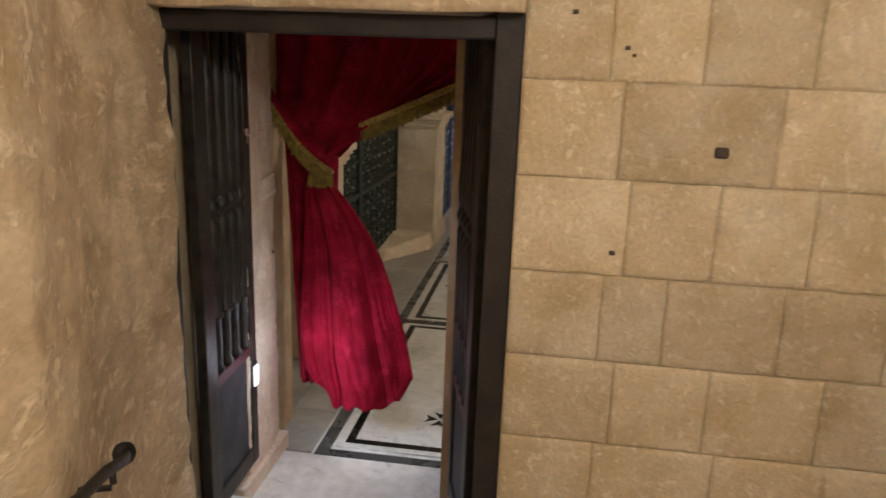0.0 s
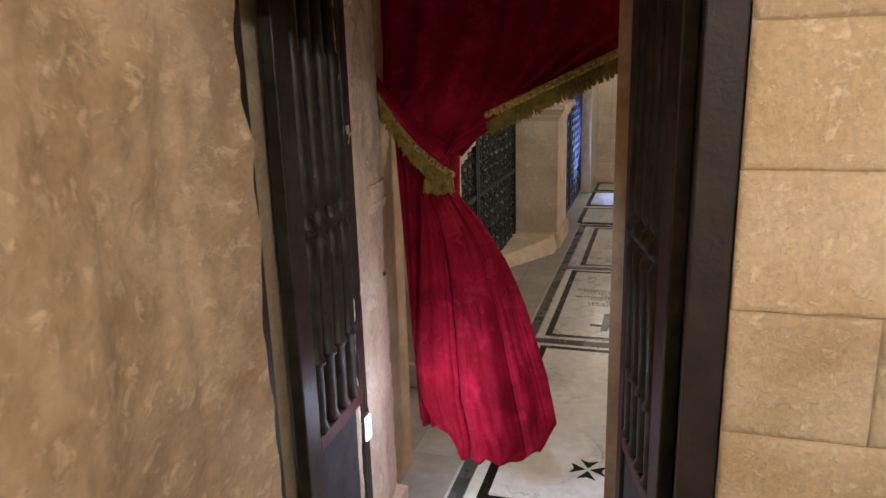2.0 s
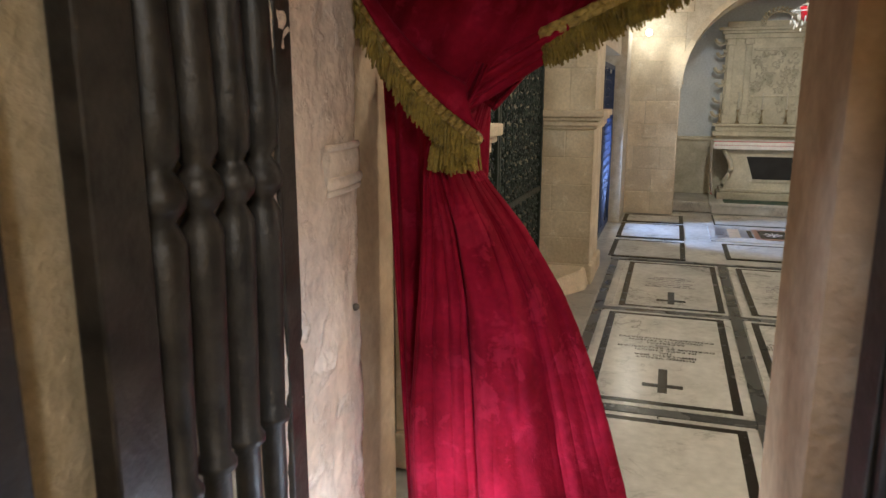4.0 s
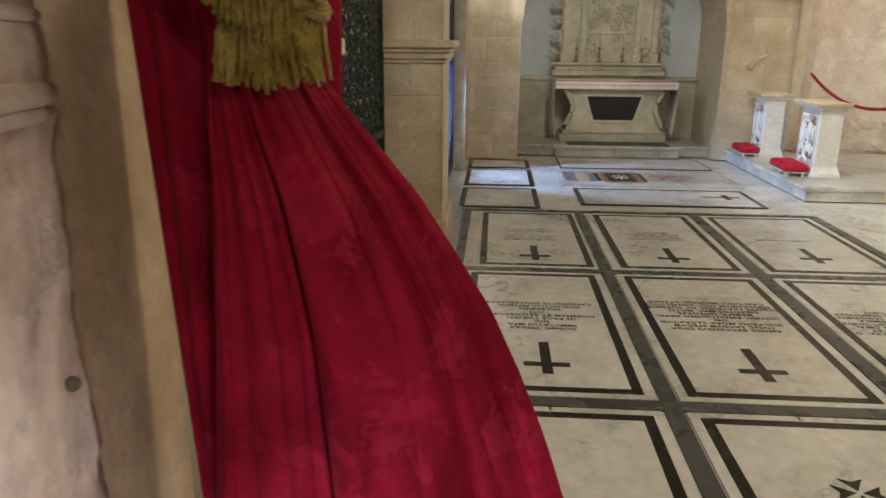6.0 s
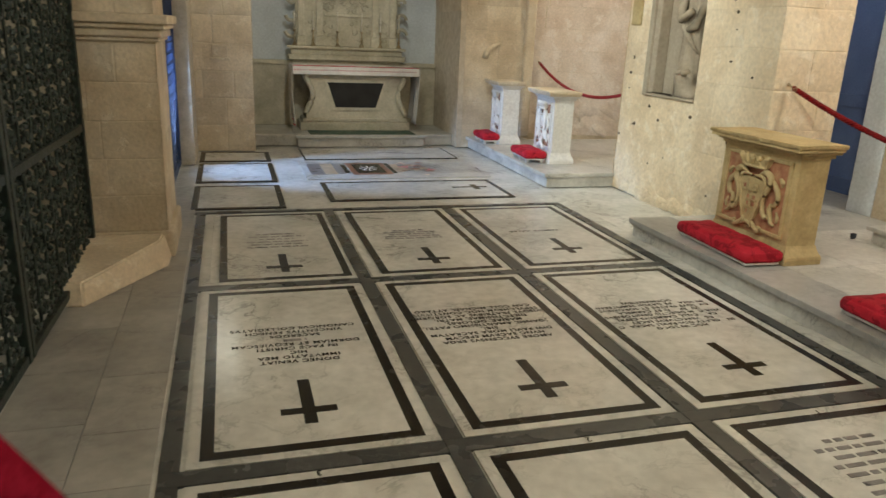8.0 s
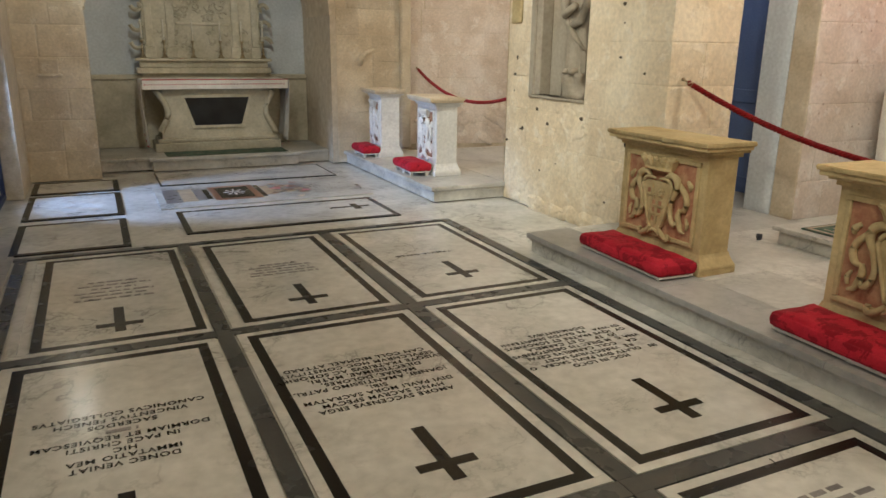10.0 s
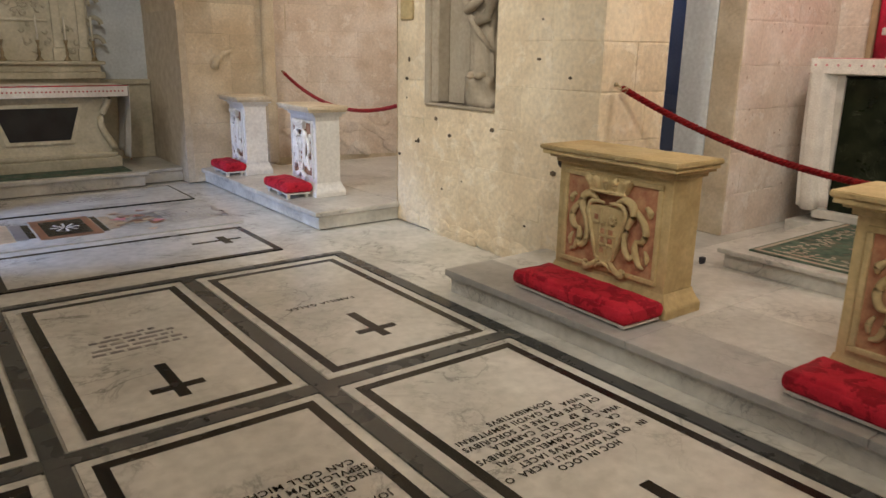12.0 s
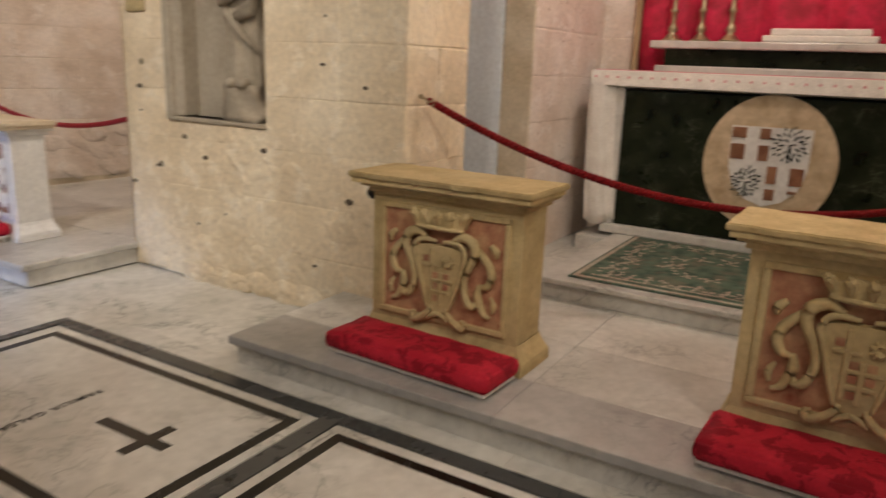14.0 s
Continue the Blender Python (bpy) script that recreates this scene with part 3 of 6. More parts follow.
def pier(y0, y1, x1, label):
    t = tagged(new("pier"), label, kind="structure")
    boxes("core", STONE, [(-1.94, y0 + 0.012, 0, x1 - 0.012, y1 - 0.012, H)], t)
    ashlar(t, (-1.94, y0 + 0.012, 0.20), (1, 0), x1 + 1.94 - 0.012, 1.36, 0.27, STONE, 0.004, 21, joint=0.001, jitter=0.003, lengths=(0.28, 0.34, 0.5))
    ashlar(t, (x1 - 0.012, y0, 0.20), (0, 1), y1 - y0, 1.36, 0.34, STONE, 0.004, 22, joint=0.001, jitter=0.003)
    ashlar(t, (-1.94, y0 + 0.012, 1.74), (1, 0), x1 + 1.94 - 0.012, H - 1.74, 0.4, STONE, 0.004, 23, joint=0.001, jitter=0.003)
    ashlar(t, (x1 - 0.012, y0, 1.74), (0, 1), y1 - y0, H - 1.74, 0.4, STONE, 0.004, 24, joint=0.001, jitter=0.003)
    bm = bmesh.new()
    for z0, z1, o in ((1.555, 1.585, 0.015), (1.585, 1.64, 0.035), (1.64, 1.675, 0.06), (1.675, 1.74, 0.085)):
        box(bm, -1.95, y0 - o, z0, x1 + o, y1 + o, z1, 0.012)
    part("capital", bm, STONE, t)
    bm = bmesh.new()
    box(bm, -1.94, y0 - 0.03, 0, x1 + 0.03, y1 + 0.02, 0.20, 0.02)
    part("base", bm, STONE, t)
    return t


pier(8.80, 9.62, -1.40, "pale limestone pier with a moulded capital between the gates")
pier(4.75, 5.25, -1.62, "pale limestone pier with a moulded capital beside the gate")
bm = bmesh.new()
lo = [bm.verts.new(p) for p in ((-1.98, 7.82, 0), (-1.84, 7.80, 0), (-1.40, 8.56, 0), (-1.40, 8.79, 0), (-1.98, 8.79, 0))]
hi = [bm.verts.new(p) for p in ((-1.98, 7.90, 0.13), (-1.86, 7.90, 0.13), (-1.46, 8.58, 0.19), (-1.44, 8.77, 0.19), (-1.98, 8.77, 0.19))]
bm.faces.new(lo[::-1])
bm.faces.new(hi)
for k in range(5):
    bm.faces.new((lo[k], lo[(k + 1) % 5], hi[(k + 1) % 5], hi[k]))
bmesh.ops.bevel(bm, geom=bm.edges[:], offset=0.012, segments=2, affect="EDGES")
tagged(part("pier_footing", bm, STONE), "worn sloping limestone footing before the pier", kind="structure")

# north side with its arched niche
CX, CZ, R = 0.90, 2.0, 1.50


def arch(r, n=28):
    return [(CX - r * math.cos(math.pi * i / n), CZ + r * math.sin(math.pi * i / n)) for i in range(n + 1)]


north = tagged(new("wall_north"), "pale limestone wall with an arched altar niche", kind="structure")
bm = bmesh.new()
a = arch(R)
extrude(bm, [(-3.3, 0), (CX - R, 0)] + a[:15] + [(CX, H), (-3.3, H)], 1.75, Matrix.Translation((0, 13.665, 0)))
extrude(bm, [(CX, H)] + a[14:] + [(CX + R, 0), (3.55, 0), (3.55, H)], 1.75, Matrix.Translation((0, 13.90, 0)))
part("body", bm, MORTAR, north)
ashlar(north, (-1.37, 13.665, 0), (1, 0), 0.76, 2.05, 0.36, STONE, 0.005, 31, joint=0.002, jitter=0.005, lengths=(0.4, 0.5, 0.6))
ashlar(north, (-1.37, 13.665, 2.05), (1, 0), 0.95, H - 2.05, 0.36, STONE, 0.005, 32, joint=0.002, jitter=0.005, lengths=(0.5, 0.6), holes=[(0.80, -1, 9, 1.0), (0.9, 0.9, 9, 1.3)])
ashlar(north, (2.48, 13.90, 0), (1, 0), 1.07, 2.3, 0.35, STONE, 0.005, 33, joint=0.002, jitter=0.005)
ashlar(north, (2.55, 13.90, 2.3), (1, 0), 1.0, H - 2.3, 0.35, STONE, 0.005, 34, joint=0.002, jitter=0.005)
ashlar(north, (CX + R, 13.92, 0), (0, 1), 1.4, 2.0, 0.30, STONE, 0.005, 35, joint=0.002, lengths=(0.35, 0.45))
for i in range(13):
    t0, t1 = math.pi * i / 13 + 0.004, math.pi * (i + 1) / 13 - 0.004
    y0 = 13.655 if t1 < math.pi / 2 + 0.05 else 13.885
    bm = bmesh.new()
    pts = [(CX - r * math.cos(t), CZ + r * math.sin(t)) for r, ts in ((R - 0.012, (t0, (t0 + t1) / 2, t1)), (R + 0.075, (t1, (t0 + t1) / 2, t0))) for t in ts]
    extrude(bm, pts, 1.2, Matrix.Translation((0, y0, 0)))
    part("voussoir", bm, STONE, north)
boxes("niche_back", PLASTER, [(CX - R - 0.1, 15.30, 0, CX + R + 0.1, 15.42, H)], north)
boxes("niche_dado", ALTAR_STONE, [(CX - R + 0.002, 15.18, 0.17, CX + R - 0.012, 15.30, 1.12), (CX - R + 0.002, 15.14, 1.12, CX + R - 0.012, 15.30, 1.18)], north, 0.006)
boxes("niche_floor", STEP_MARBLE, [(CX - R + 0.002, 14.12, 0, CX + R - 0.002, 15.3, 0.165), (CX - R + 0.002, 14.09, 0.13, CX + R - 0.002, 14.3, 0.168)], north, 0.006)
boxes("putlog_ledge", STONE, [(-1.16, 13.60, 1.22, -0.90, 13.66, 1.255), (-1.13, 13.62, 1.255, -0.93, 13.66, 1.42)], north, 0.008)
bm = bmesh.new()
tube(bm, [(2.80, 13.89, 1.36), (2.82, 13.84, 1.46), (2.90, 13.83, 1.53), (3.02, 13.86, 1.57)], [0.05, 0.04, 0.03, 0.015], 8)
part("broken_corbel", bm, PIER_STONE, north, smooth=True)
bm = bmesh.new()
box(bm, 3.40, 13.80, 0.17, 3.56, 13.90, H, 0.03)
part("quoin_strip", bm, STONE, north)

# recess beyond the east pier
recess = tagged(new("wall_recess"), "pink-toned limestone wall of the side recess", kind="structure")
boxes("core", MORTAR, [(3.55, 14.3, 0, 6.7, 15.4, H), (6.40, 10.8, 0, 6.7, 14.3, H)], recess)
bm = bmesh.new()
extrude(bm, [(3.5, 0), (6.45, 0), (6.45, H), (3.5, H)], 0.25, pose(0, 0, 0) @ Matrix.Translation((3.55, 14.28, 0)) @ pose(0, 0, 0, 0, 0, -14) @ Matrix.Translation((-3.55, 0, 0)))
part("facing", bm, MORTAR, recess)
d = (math.cos(radians(-14)), math.sin(radians(-14)))
ashlar(recess, (3.56, 14.275, 0.17), d, 2.85, H - 0.17, 0.33, PINK_STONE, 0.005, 41, joint=0.002, jitter=0.006, lengths=(0.42, 0.5, 0.62))
bm = bmesh.new()
rnd = random.Random(3)
for i in range(14):
    x = 3.9 + 0.12 * i
    r = 0.06 + 0.07 * rnd.random()
    bmesh.ops.create_icosphere(bm, subdivisions=2, radius=r, matrix=Matrix.Translation((x, 14.27 - 0.25 * (x - 3.55), 0.25 + 0.45 * rnd.random())) @ pose(0, 0, 0, 0, 40 * rnd.random(), -14) @ Matrix.Diagonal((1.7, 0.28, 0.9, 1)))
for v in bm.verts:
    v.co += 0.03 * noise.noise_vector(v.co * 7)
part("rubble", bm, PINK_STONE, recess)

# east pier with its carved niche
pier_e = tagged(new("pier_east"), "worn limestone pier with a shallow niche", kind="structure")
NY0, NY1, NZ = 9.50, 10.44, 1.16
boxes("core", PIER_STONE, [(3.62, 8.42, 0, 4.15, 10.90, H), (3.462, 8.42, 0, 3.62, NY0, H), (3.462, NY1, 0, 3.62, 10.90, H), (3.462, NY0, 0, 3.62, NY1, NZ), (3.462, NY0, 2.9, 3.62, NY1, H)], pier_e)
ashlar(pier_e, (3.462, 10.90, 0), (0, -1), 2.48, H, 0.335, PIER_STONE, 0.004, 51, holes=[(10.9 - NY1, NZ, 10.9 - NY0, 2.9)], joint=0.001, lengths=(0.3, 0.4, 0.5, 0.6), jitter=0.007)
ashlar(pier_e, (3.45, 8.42, 0), (1, 0), 0.70, H, 0.335, PIER_STONE, 0.005, 52, joint=0.001, jitter=0.007)
ashlar(pier_e, (4.15, 10.90, 0), (-1, 0), 0.70, H, 0.335, PIER_STONE, 0.012, 53)
bm = bmesh.new()
grid = []
for j in range(101):
    z = 0.02 + 1.28 * j / 100
    line = []
    for i in range(161):
        y = 8.44 + 2.44 * i / 160
        p = Vector((2.0, y, z))
        d = noise.noise(p * 2.6) + 0.55 * noise.noise(p * 6.5) + 0.35 * noise.noise(p * 15) + 0.15 * noise.noise(p * 34)
        d += 0.5 - 0.75 * z - 0.25 * abs(y - 9.7)
        line.append(bm.verts.new((3.4575 - 0.011 * max(-0.4, min(d * 2.2, 1.0)) - 0.004 * noise.noise(p * 19), y, z)))
    grid.append(line)
for a, b in zip(grid, grid[1:]):
    for i in range(160):
        bm.faces.new((a[i], a[i + 1], b[i + 1], b[i]))
bmesh.ops.delete(bm, geom=[f for f in bm.faces if min(v.co.x for v in f.verts) > 3.4555 or (f.calc_center_median().z > NZ - 0.04 and NY0 - 0.02 < f.calc_center_median().y < NY1 + 0.02)], context="FACES")
part("plaster_remains", bm, PIER_STONE, pier_e, "flaking remains of pale plaster")
# niche lining in the pre-darkened stone
boxes("niche_back", SHADED_NICHE_STONE, [(3.60, NY0, NZ, 3.625, NY1, 2.9)], pier_e)
boxes("niche_sill", SHADED_NICHE_STONE, [(3.44, NY0, NZ - 0.03, 3.62, NY1, NZ)], pier_e, 0.01)
boxes("niche_frame", SHADED_NICHE_STONE, [(3.47, NY1 - 0.16, NZ, 3.60, NY1, 2.9), (3.445, NY1 - 0.07, NZ - 0.02, 3.60, NY1 + 0.01, 2.9)], pier_e, 0.012)
bm = bmesh.new()
box(bm, 3.43, 10.62, 1.86, 3.46, 10.82, 2.5, 0.02)
part("worn_tablet", bm, YELLOW_STONE, pier_e)
bm = bmesh.new()
rnd = random.Random(8)
for i in range(15):
    y, z, s = 8.55 + 2.3 * rnd.random(), 0.25 + 1.9 * rnd.random(), 0.008 + 0.02 * rnd.random()
    if not (NY0 - 0.05 < y < NY1 + 0.05 and z > NZ - 0.05):
        bmesh.ops.create_icosphere(bm, subdivisions=1, radius=s, matrix=Matrix.Translation((3.447, y, z)) @ Matrix.Diagonal((0.15, 1.3, 0.8, 1)))
part("pitting", bm, PIT, pier_e)
rnd = random.Random(18)
for y, z, w, h in ((10.28, 1.02, 0.028, 0.022), (9.52, 0.99, 0.035, 0.024), (10.55, 0.80, 0.026, 0.028), (10.70, 1.52, 0.022, 0.03), (9.02, 1.98, 0.03, 0.02), (9.02, 1.55, 0.03, 0.012)):
    bm = bmesh.new()
    bmesh.ops.create_icosphere(bm, subdivisions=2, radius=1.0)
    for v in bm.verts:
        v.co *= 1 + 0.35 * noise.noise(v.co * 1.3 + Vector((y * 7, z * 5, 0)))
    bmesh.ops.transform(bm, verts=bm.verts, matrix=Matrix.Translation((3.455, y, z)) @ Matrix.Diagonal((0.006, w * 0.8, h * 0.8, 1)))
    part("socket_hole", bm, PIT, pier_e)
for k in range(26):
    y = 8.95 + 1.9 * rnd.random()
    bm = bmesh.new()
    bmesh.ops.create_icosphere(bm, subdivisions=2, radius=1.0)
    for v in bm.verts:
        v.co *= 1 + 0.35 * noise.noise(v.co * 1.6 + Vector((k, 0, 0)))
    s = 0.05 + 0.06 * rnd.random()
    bmesh.ops.transform(bm, verts=bm.verts, matrix=Matrix.Translation((3.455, y, 0.02 + 0.07 * rnd.random() ** 2)) @ Matrix.Diagonal((0.022 + 0.02 * rnd.random(), s * 1.5, s * 0.8, 1)))
    part("footing_stone", bm, PIER_STONE, pier_e)

# side chapel on the east
chapel = tagged(new("wall_chapel"), "pitted pink-toned limestone chapel wall", kind="structure")
boxes("core", MORTAR, [(4.97, 8.332, 0, 6.6, 8.87, H), (6.40, 3.44, 0, 6.7, 8.332, H), (3.6, 3.44, 0, 6.4, 4.9, H)], chapel)
ashlar(chapel, (4.95, 8.332, 0.16), (1, 0), 1.46, H - 0.16, 0.34, PINK_STONE, 0.004, 61, joint=0.001, jitter=0.006)
ashlar(chapel, (6.40, 8.33, 0.16), (0, -1), 3.4, H - 0.16, 0.34, PINK_STONE, 0.004, 62, joint=0.001, jitter=0.006)
boxes("jamb_face", STONE, [(4.94, 8.33, 0.16, 4.97, 8.57, H)], chapel, 0.008)
boxes("jamb_plaster", PLASTER, [(4.935, 8.575, 0.16, 4.97, 8.87, H)], chapel, 0.006)
bm = bmesh.new()
rnd = random.Random(5)
for i in range(70):
    x, z = 5.0 + 1.35 * rnd.random(), 0.5 + 2.0 * rnd.random()
    bmesh.ops.create_icosphere(bm, subdivisions=1, radius=0.006 + 0.008 * rnd.random(), matrix=Matrix.Translation((x, 8.317, z)) @ Matrix.Diagonal((1, 0.25, 1, 1)))
tagged(part("pitting", bm, PIT_PINK, chapel), kind="stuff")
blue = tagged(new("door_1"), "panel door at the end of a passage, coloured for its blue light", kind="structure")
boxes("leaf", BLUE_LIT_PAINT, [(5.55, 9.06, 0.16, 5.60, 10.40, 2.6)], blue, 0.004)
boxes("post", FRAME_WOOD, [(5.50, 8.88, 0.16, 5.60, 9.055, 2.7)], blue, 0.006)
for z in (0.2, 1.1, 2.45):
    boxes("rail", BLUE_LIT_PAINT, [(5.53, 9.08, z, 5.55, 10.38, z + 0.13)], blue, 0.004)
setting("wall_passage", STONE, [(4.15, 10.47, 0, 6.7, 10.9, H), (5.60, 8.80, 0, 5.80, 10.47, H)], "plain stone wall closing the passage")


def platform(name, x0, y0, x1, y1, top, label, over=0.045, returns=()):
    t = tagged(new(name), label, kind="structure")
    boxes("riser", STEP_MARBLE, [(x0 + 0.035, y0, 0, x1, y1 - 0.03, top - 0.05)], t, 0.003)
    boxes("fillet", STEP_MARBLE, [(x0 + 0.018, y0, top - 0.062, x1, y1 - 0.02, top - 0.045)], t, 0.004)
    xs, y = [x0, x0 + 0.42, x0 + 0.98, x1], y0
    rnd = random.Random(len(name))
    for xa, xb in zip(xs, xs[1:]):
        y = y0
        while y < y1 - 0.05:
            e = min(y + rnd.choice((0.9, 1.2, 1.5)), y1)
            if y1 - e < 0.3:
                e = y1
            boxes("paving_slab", PLATFORM_GREY if xa == x0 else STEP_MARBLE, [(xa + (0.001 if xa > x0 else 0), y + 0.001, top - 0.045, xb - 0.001, e - 0.001, top)], t, 0.005)
            y = e
    return t


platform("platform_east", 2.50, 4.9, 6.4, 8.86, 0.16, "grey-veined marble platform of the side chapel")
setting("passage_floor", STEP_MARBLE, [(4.16, 8.87, 0, 5.6, 10.46, 0.158)], "plain marble passage floor")
t = tagged(new("altar_step"), "white marble altar step of the side chapel", kind="structure")
boxes("riser", STEP_MARBLE, [(4.16, 5.2, 0.16, 6.4, 7.80, 0.265), (5.55, 7.80, 0.16, 6.4, 8.12, 0.27)], t, 0.003)
boxes("tread", STEP_MARBLE, [(4.12, 5.18, 0.265, 6.4, 7.84, 0.30)], t, 0.008)
t = tagged(new("platform_north_east"), "pale marble platform of the second side chapel", kind="structure")
boxes("riser", STEP_MARBLE, [(2.60, 10.90, 0, 6.4, 13.9, 0.12)], t, 0.004)
for y0, y1 in ((10.86, 12.2), (12.2, 13.89)):
    boxes("tread", STEP_MARBLE, [(2.55, y0 + 0.001, 0.12, 3.46, y1 - 0.001, 0.17)], t, 0.012)
boxes("tread", STEP_MARBLE, [(3.46, 10.91, 0.12, 6.4, 13.6, 0.169)], t, 0.004)

# ---- things near the door ----
GATE_PROFILE = [(0.020, 0.0), (0.030, 0.02), (0.020, 0.05), (0.022, 0.16), (0.022, 0.30), (0.032, 0.31), (0.032, 0.325), (0.024, 0.34), (0.027, 0.48), (0.031, 0.68), (0.034, 0.80), (0.020, 0.835), (0.036, 0.86), (0.038, 0.88), (0.032, 0.905), (0.020, 0.925), (0.032, 0.95), (0.034, 1.03), (0.030, 1.15), (0.022, 1.42), (0.028, 1.5), (0.018, 1.55), (0.018, 1.74)]


def gate_leaf(m, label):
    """A leaf of turned bars over a closed panel: hinge at the origin, free end along x."""
    t = thing("gate_leaf", m, label, "gate", "door leaves")
    w = 0.62
    boxes("stile", IRON, [(0.0, -0.025, 0.0, 0.12, 0.025, 2.42)], t, 0.006)
    boxes("stile", IRON, [(w - 0.075, -0.025, 0.0, w, 0.025, 2.42)], t, 0.006)
    for z0, z1 in ((0.0, 0.10), (0.66, 0.72), (2.36, 2.42)):
        boxes("rail", DARK_RED if z0 == 0.66 else IRON, [(0.121, -0.022, z0, w - 0.076, 0.022, z1)], t, 0.005)
    boxes("panel", PANEL_GREY, [(0.121, -0.008, 0.10, w - 0.076, 0.008, 0.66)], t, 0.003)
    for i in range(4):
        bm = bmesh.new()
        k = (2.36 - 0.72) / 1.74
        lathe(bm, [(r * 1.22, 0.72 + z * k) for r, z in GATE_PROFILE], 14, Matrix.Translation((0.175 + 0.11 * i, 0, 0)))
        part("baluster", bm, IRON, t, smooth=True)
    return t


gate_leaf(pose(-1.47, 2.35, 0.17, 0, 0, 92), "open black gate leaf with turned bars against the doorway's side")
gate_leaf(pose(-0.185, 2.27, 0.17, 0, 0, 104), "open black gate leaf with turned bars beside the brown jamb")
t = thing("door_frame", pose(0, 0, 0), "dark brown wooden door frame set in the stone doorway", "door frame")
boxes("post", FRAME_WOOD, [(-0.16, 2.115, 0.16, -0.058, 2.62, 2.60)], t, 0.006)
boxes("post", FRAME_WOOD, [(-1.56, 2.115, 0.16, -1.485, 2.24, 2.60)], t, 0.006)
boxes("lintel", FRAME_WOOD, [(-1.484, 2.125, 2.50, -0.161, 2.28, 2.578)], t, 0.006)
bm = bmesh.new()
tube(bm, [(-0.175, 2.52, 1.70), (-0.19, 2.52, 1.70), (-0.19, 2.52, 1.92)], 0.012, 8)
part("latch", bm, RUST, t, "rusty iron latch")

t = thing("handrail", pose(0, 0, 0), "black iron handrail on the rough stair wall", "handrail")
bm = bmesh.new()
tube(bm, [(-0.90, -1.6, 1.86), (-0.93, 0.2, 1.53), (-0.96, 0.75, 1.405), (-1.0, 0.92, 1.372), (-1.035, 1.05, 1.325), (-1.085, 1.13, 1.293)], 0.0165, 12)
part("rail", bm, IRON, t, smooth=True)
bm = bmesh.new()
lathe(bm, [(0.0, -0.004), (0.033, 0.0), (0.033, 0.014), (0.0, 0.018)], 20, Matrix.Translation((-1.09, 1.13, 1.293)) @ pose(0, 0, 0, 0, 70, -25))
part("end_cap", bm, IRON, t, smooth=True)
bm = bmesh.new()
tube(bm, [(-1.0, 0.945, 1.362), (-1.0, 0.945, 1.325), (-1.008, 0.944, 1.31), (-1.09, 0.93, 1.30)], 0.009, 10)
part("bracket", bm, IRON, t, smooth=True)

t = thing("step_light", pose(-1.467, 2.93, 0.70), "small white step light fixed low on the jamb", "wall light")
boxes("housing", FRAME_WOOD, [(-0.01, -0.03, -0.065, 0.006, 0.035, 0.075)], t, 0.003)
boxes("diffuser", LIGHT_PANEL, [(0.006, -0.026, -0.06, 0.016, 0.030, 0.055)], t, 0.003)

# ---- curtain ----
curtain = thing("curtain", pose(0, 0, 0), "crimson velvet curtain tied back with gold fringe in the doorway", "curtain")


def cloth(name, f, nu, nv, parent, material=None):
    bm = bmesh.new()
    g = [[bm.verts.new(f(i / nu, j / nv)) for i in range(nu + 1)] for j in range(nv + 1)]
    for a, b in zip(g, g[1:]):
        for i in range(nu):
            bm.faces.new((a[i], a[i + 1], b[i + 1], b[i]))
    ob = part(name, bm, material or VELVET, parent, smooth=True)
    s = ob.modifiers.new("thickness", "SOLIDIFY")
    s.thickness, s.offset = 0.006, 0.0
    return ob


KX, KZ, CY = -1.17, 1.99, 3.58


def ease(v):
    return v * v * (3 - 2 * v)


def upper(u, v):
    """From the rod down into the knot; the free edge sweeps from the far top to the knot."""
    top = Vector((-1.57 + 1.27 * u, CY, 2.78))
    q0 = min(1.0, u / 0.6)
    end = Vector((-1.56, CY - 0.02, 2.10)).lerp(Vector((KX, CY - 0.04, 1.84)), q0)
    if u > 0.6:
        end = Vector((KX + 0.10 * (u - 0.6), CY - 0.04, 1.84 + 0.38 * (u - 0.6)))
    corner = Vector((-0.32, CY, 2.36))
    kx = v ** (1.3 + 4.5 * (1 - u) ** 1.5)
    p = Vector((top.x + (end.x - top.x) * kx, top.y, top.z + (end.z - top.z) * v))
    if u > 0.5:
        q = (u - 0.5) / 0.5
        lim = corner.lerp(end, ((v - 0.42) / 0.58)) if v > 0.42 else Vector((-0.31, CY, 2.78 - 0.42 * v / 0.42))
        p = p.lerp(lim, q * q)
    amp = 0.030 * (1 - 0.6 * v) * min(1, 0.4 + 2 * v)
    p.y += amp * math.sin(u * 46 + 2 * v + 1.2 * math.sin(u * 9)) + 0.02 * noise.noise(Vector((u * 6, v * 4, 1.0)))
    return p


drape = cloth("upper_drape", upper, 150, 60, curtain)

RIGHT = [(1.99, -1.17), (1.78, -1.22), (1.70, -1.25), (1.62, -1.19), (1.50, -1.09), (1.40, -1.025), (1.30, -0.965), (1.20, -0.92), (1.10, -0.88), (0.92, -0.82), (0.70, -0.76), (0.45, -0.71), (0.25, -0.69)]
LEFT = [(1.99, -1.20), (1.75, -1.36), (1.65, -1.37), (1.485, -1.375), (1.30, -1.385), (1.10, -1.405), (0.83, -1.425), (0.60, -1.42), (0.35, -1.36)]
HEM = ((0.0, 0.12, 0.3, 0.5, 0.7, 0.88, 1.0), (0.47, 0.40, 0.25, 0.29, 0.26, 0.30, 0.42))


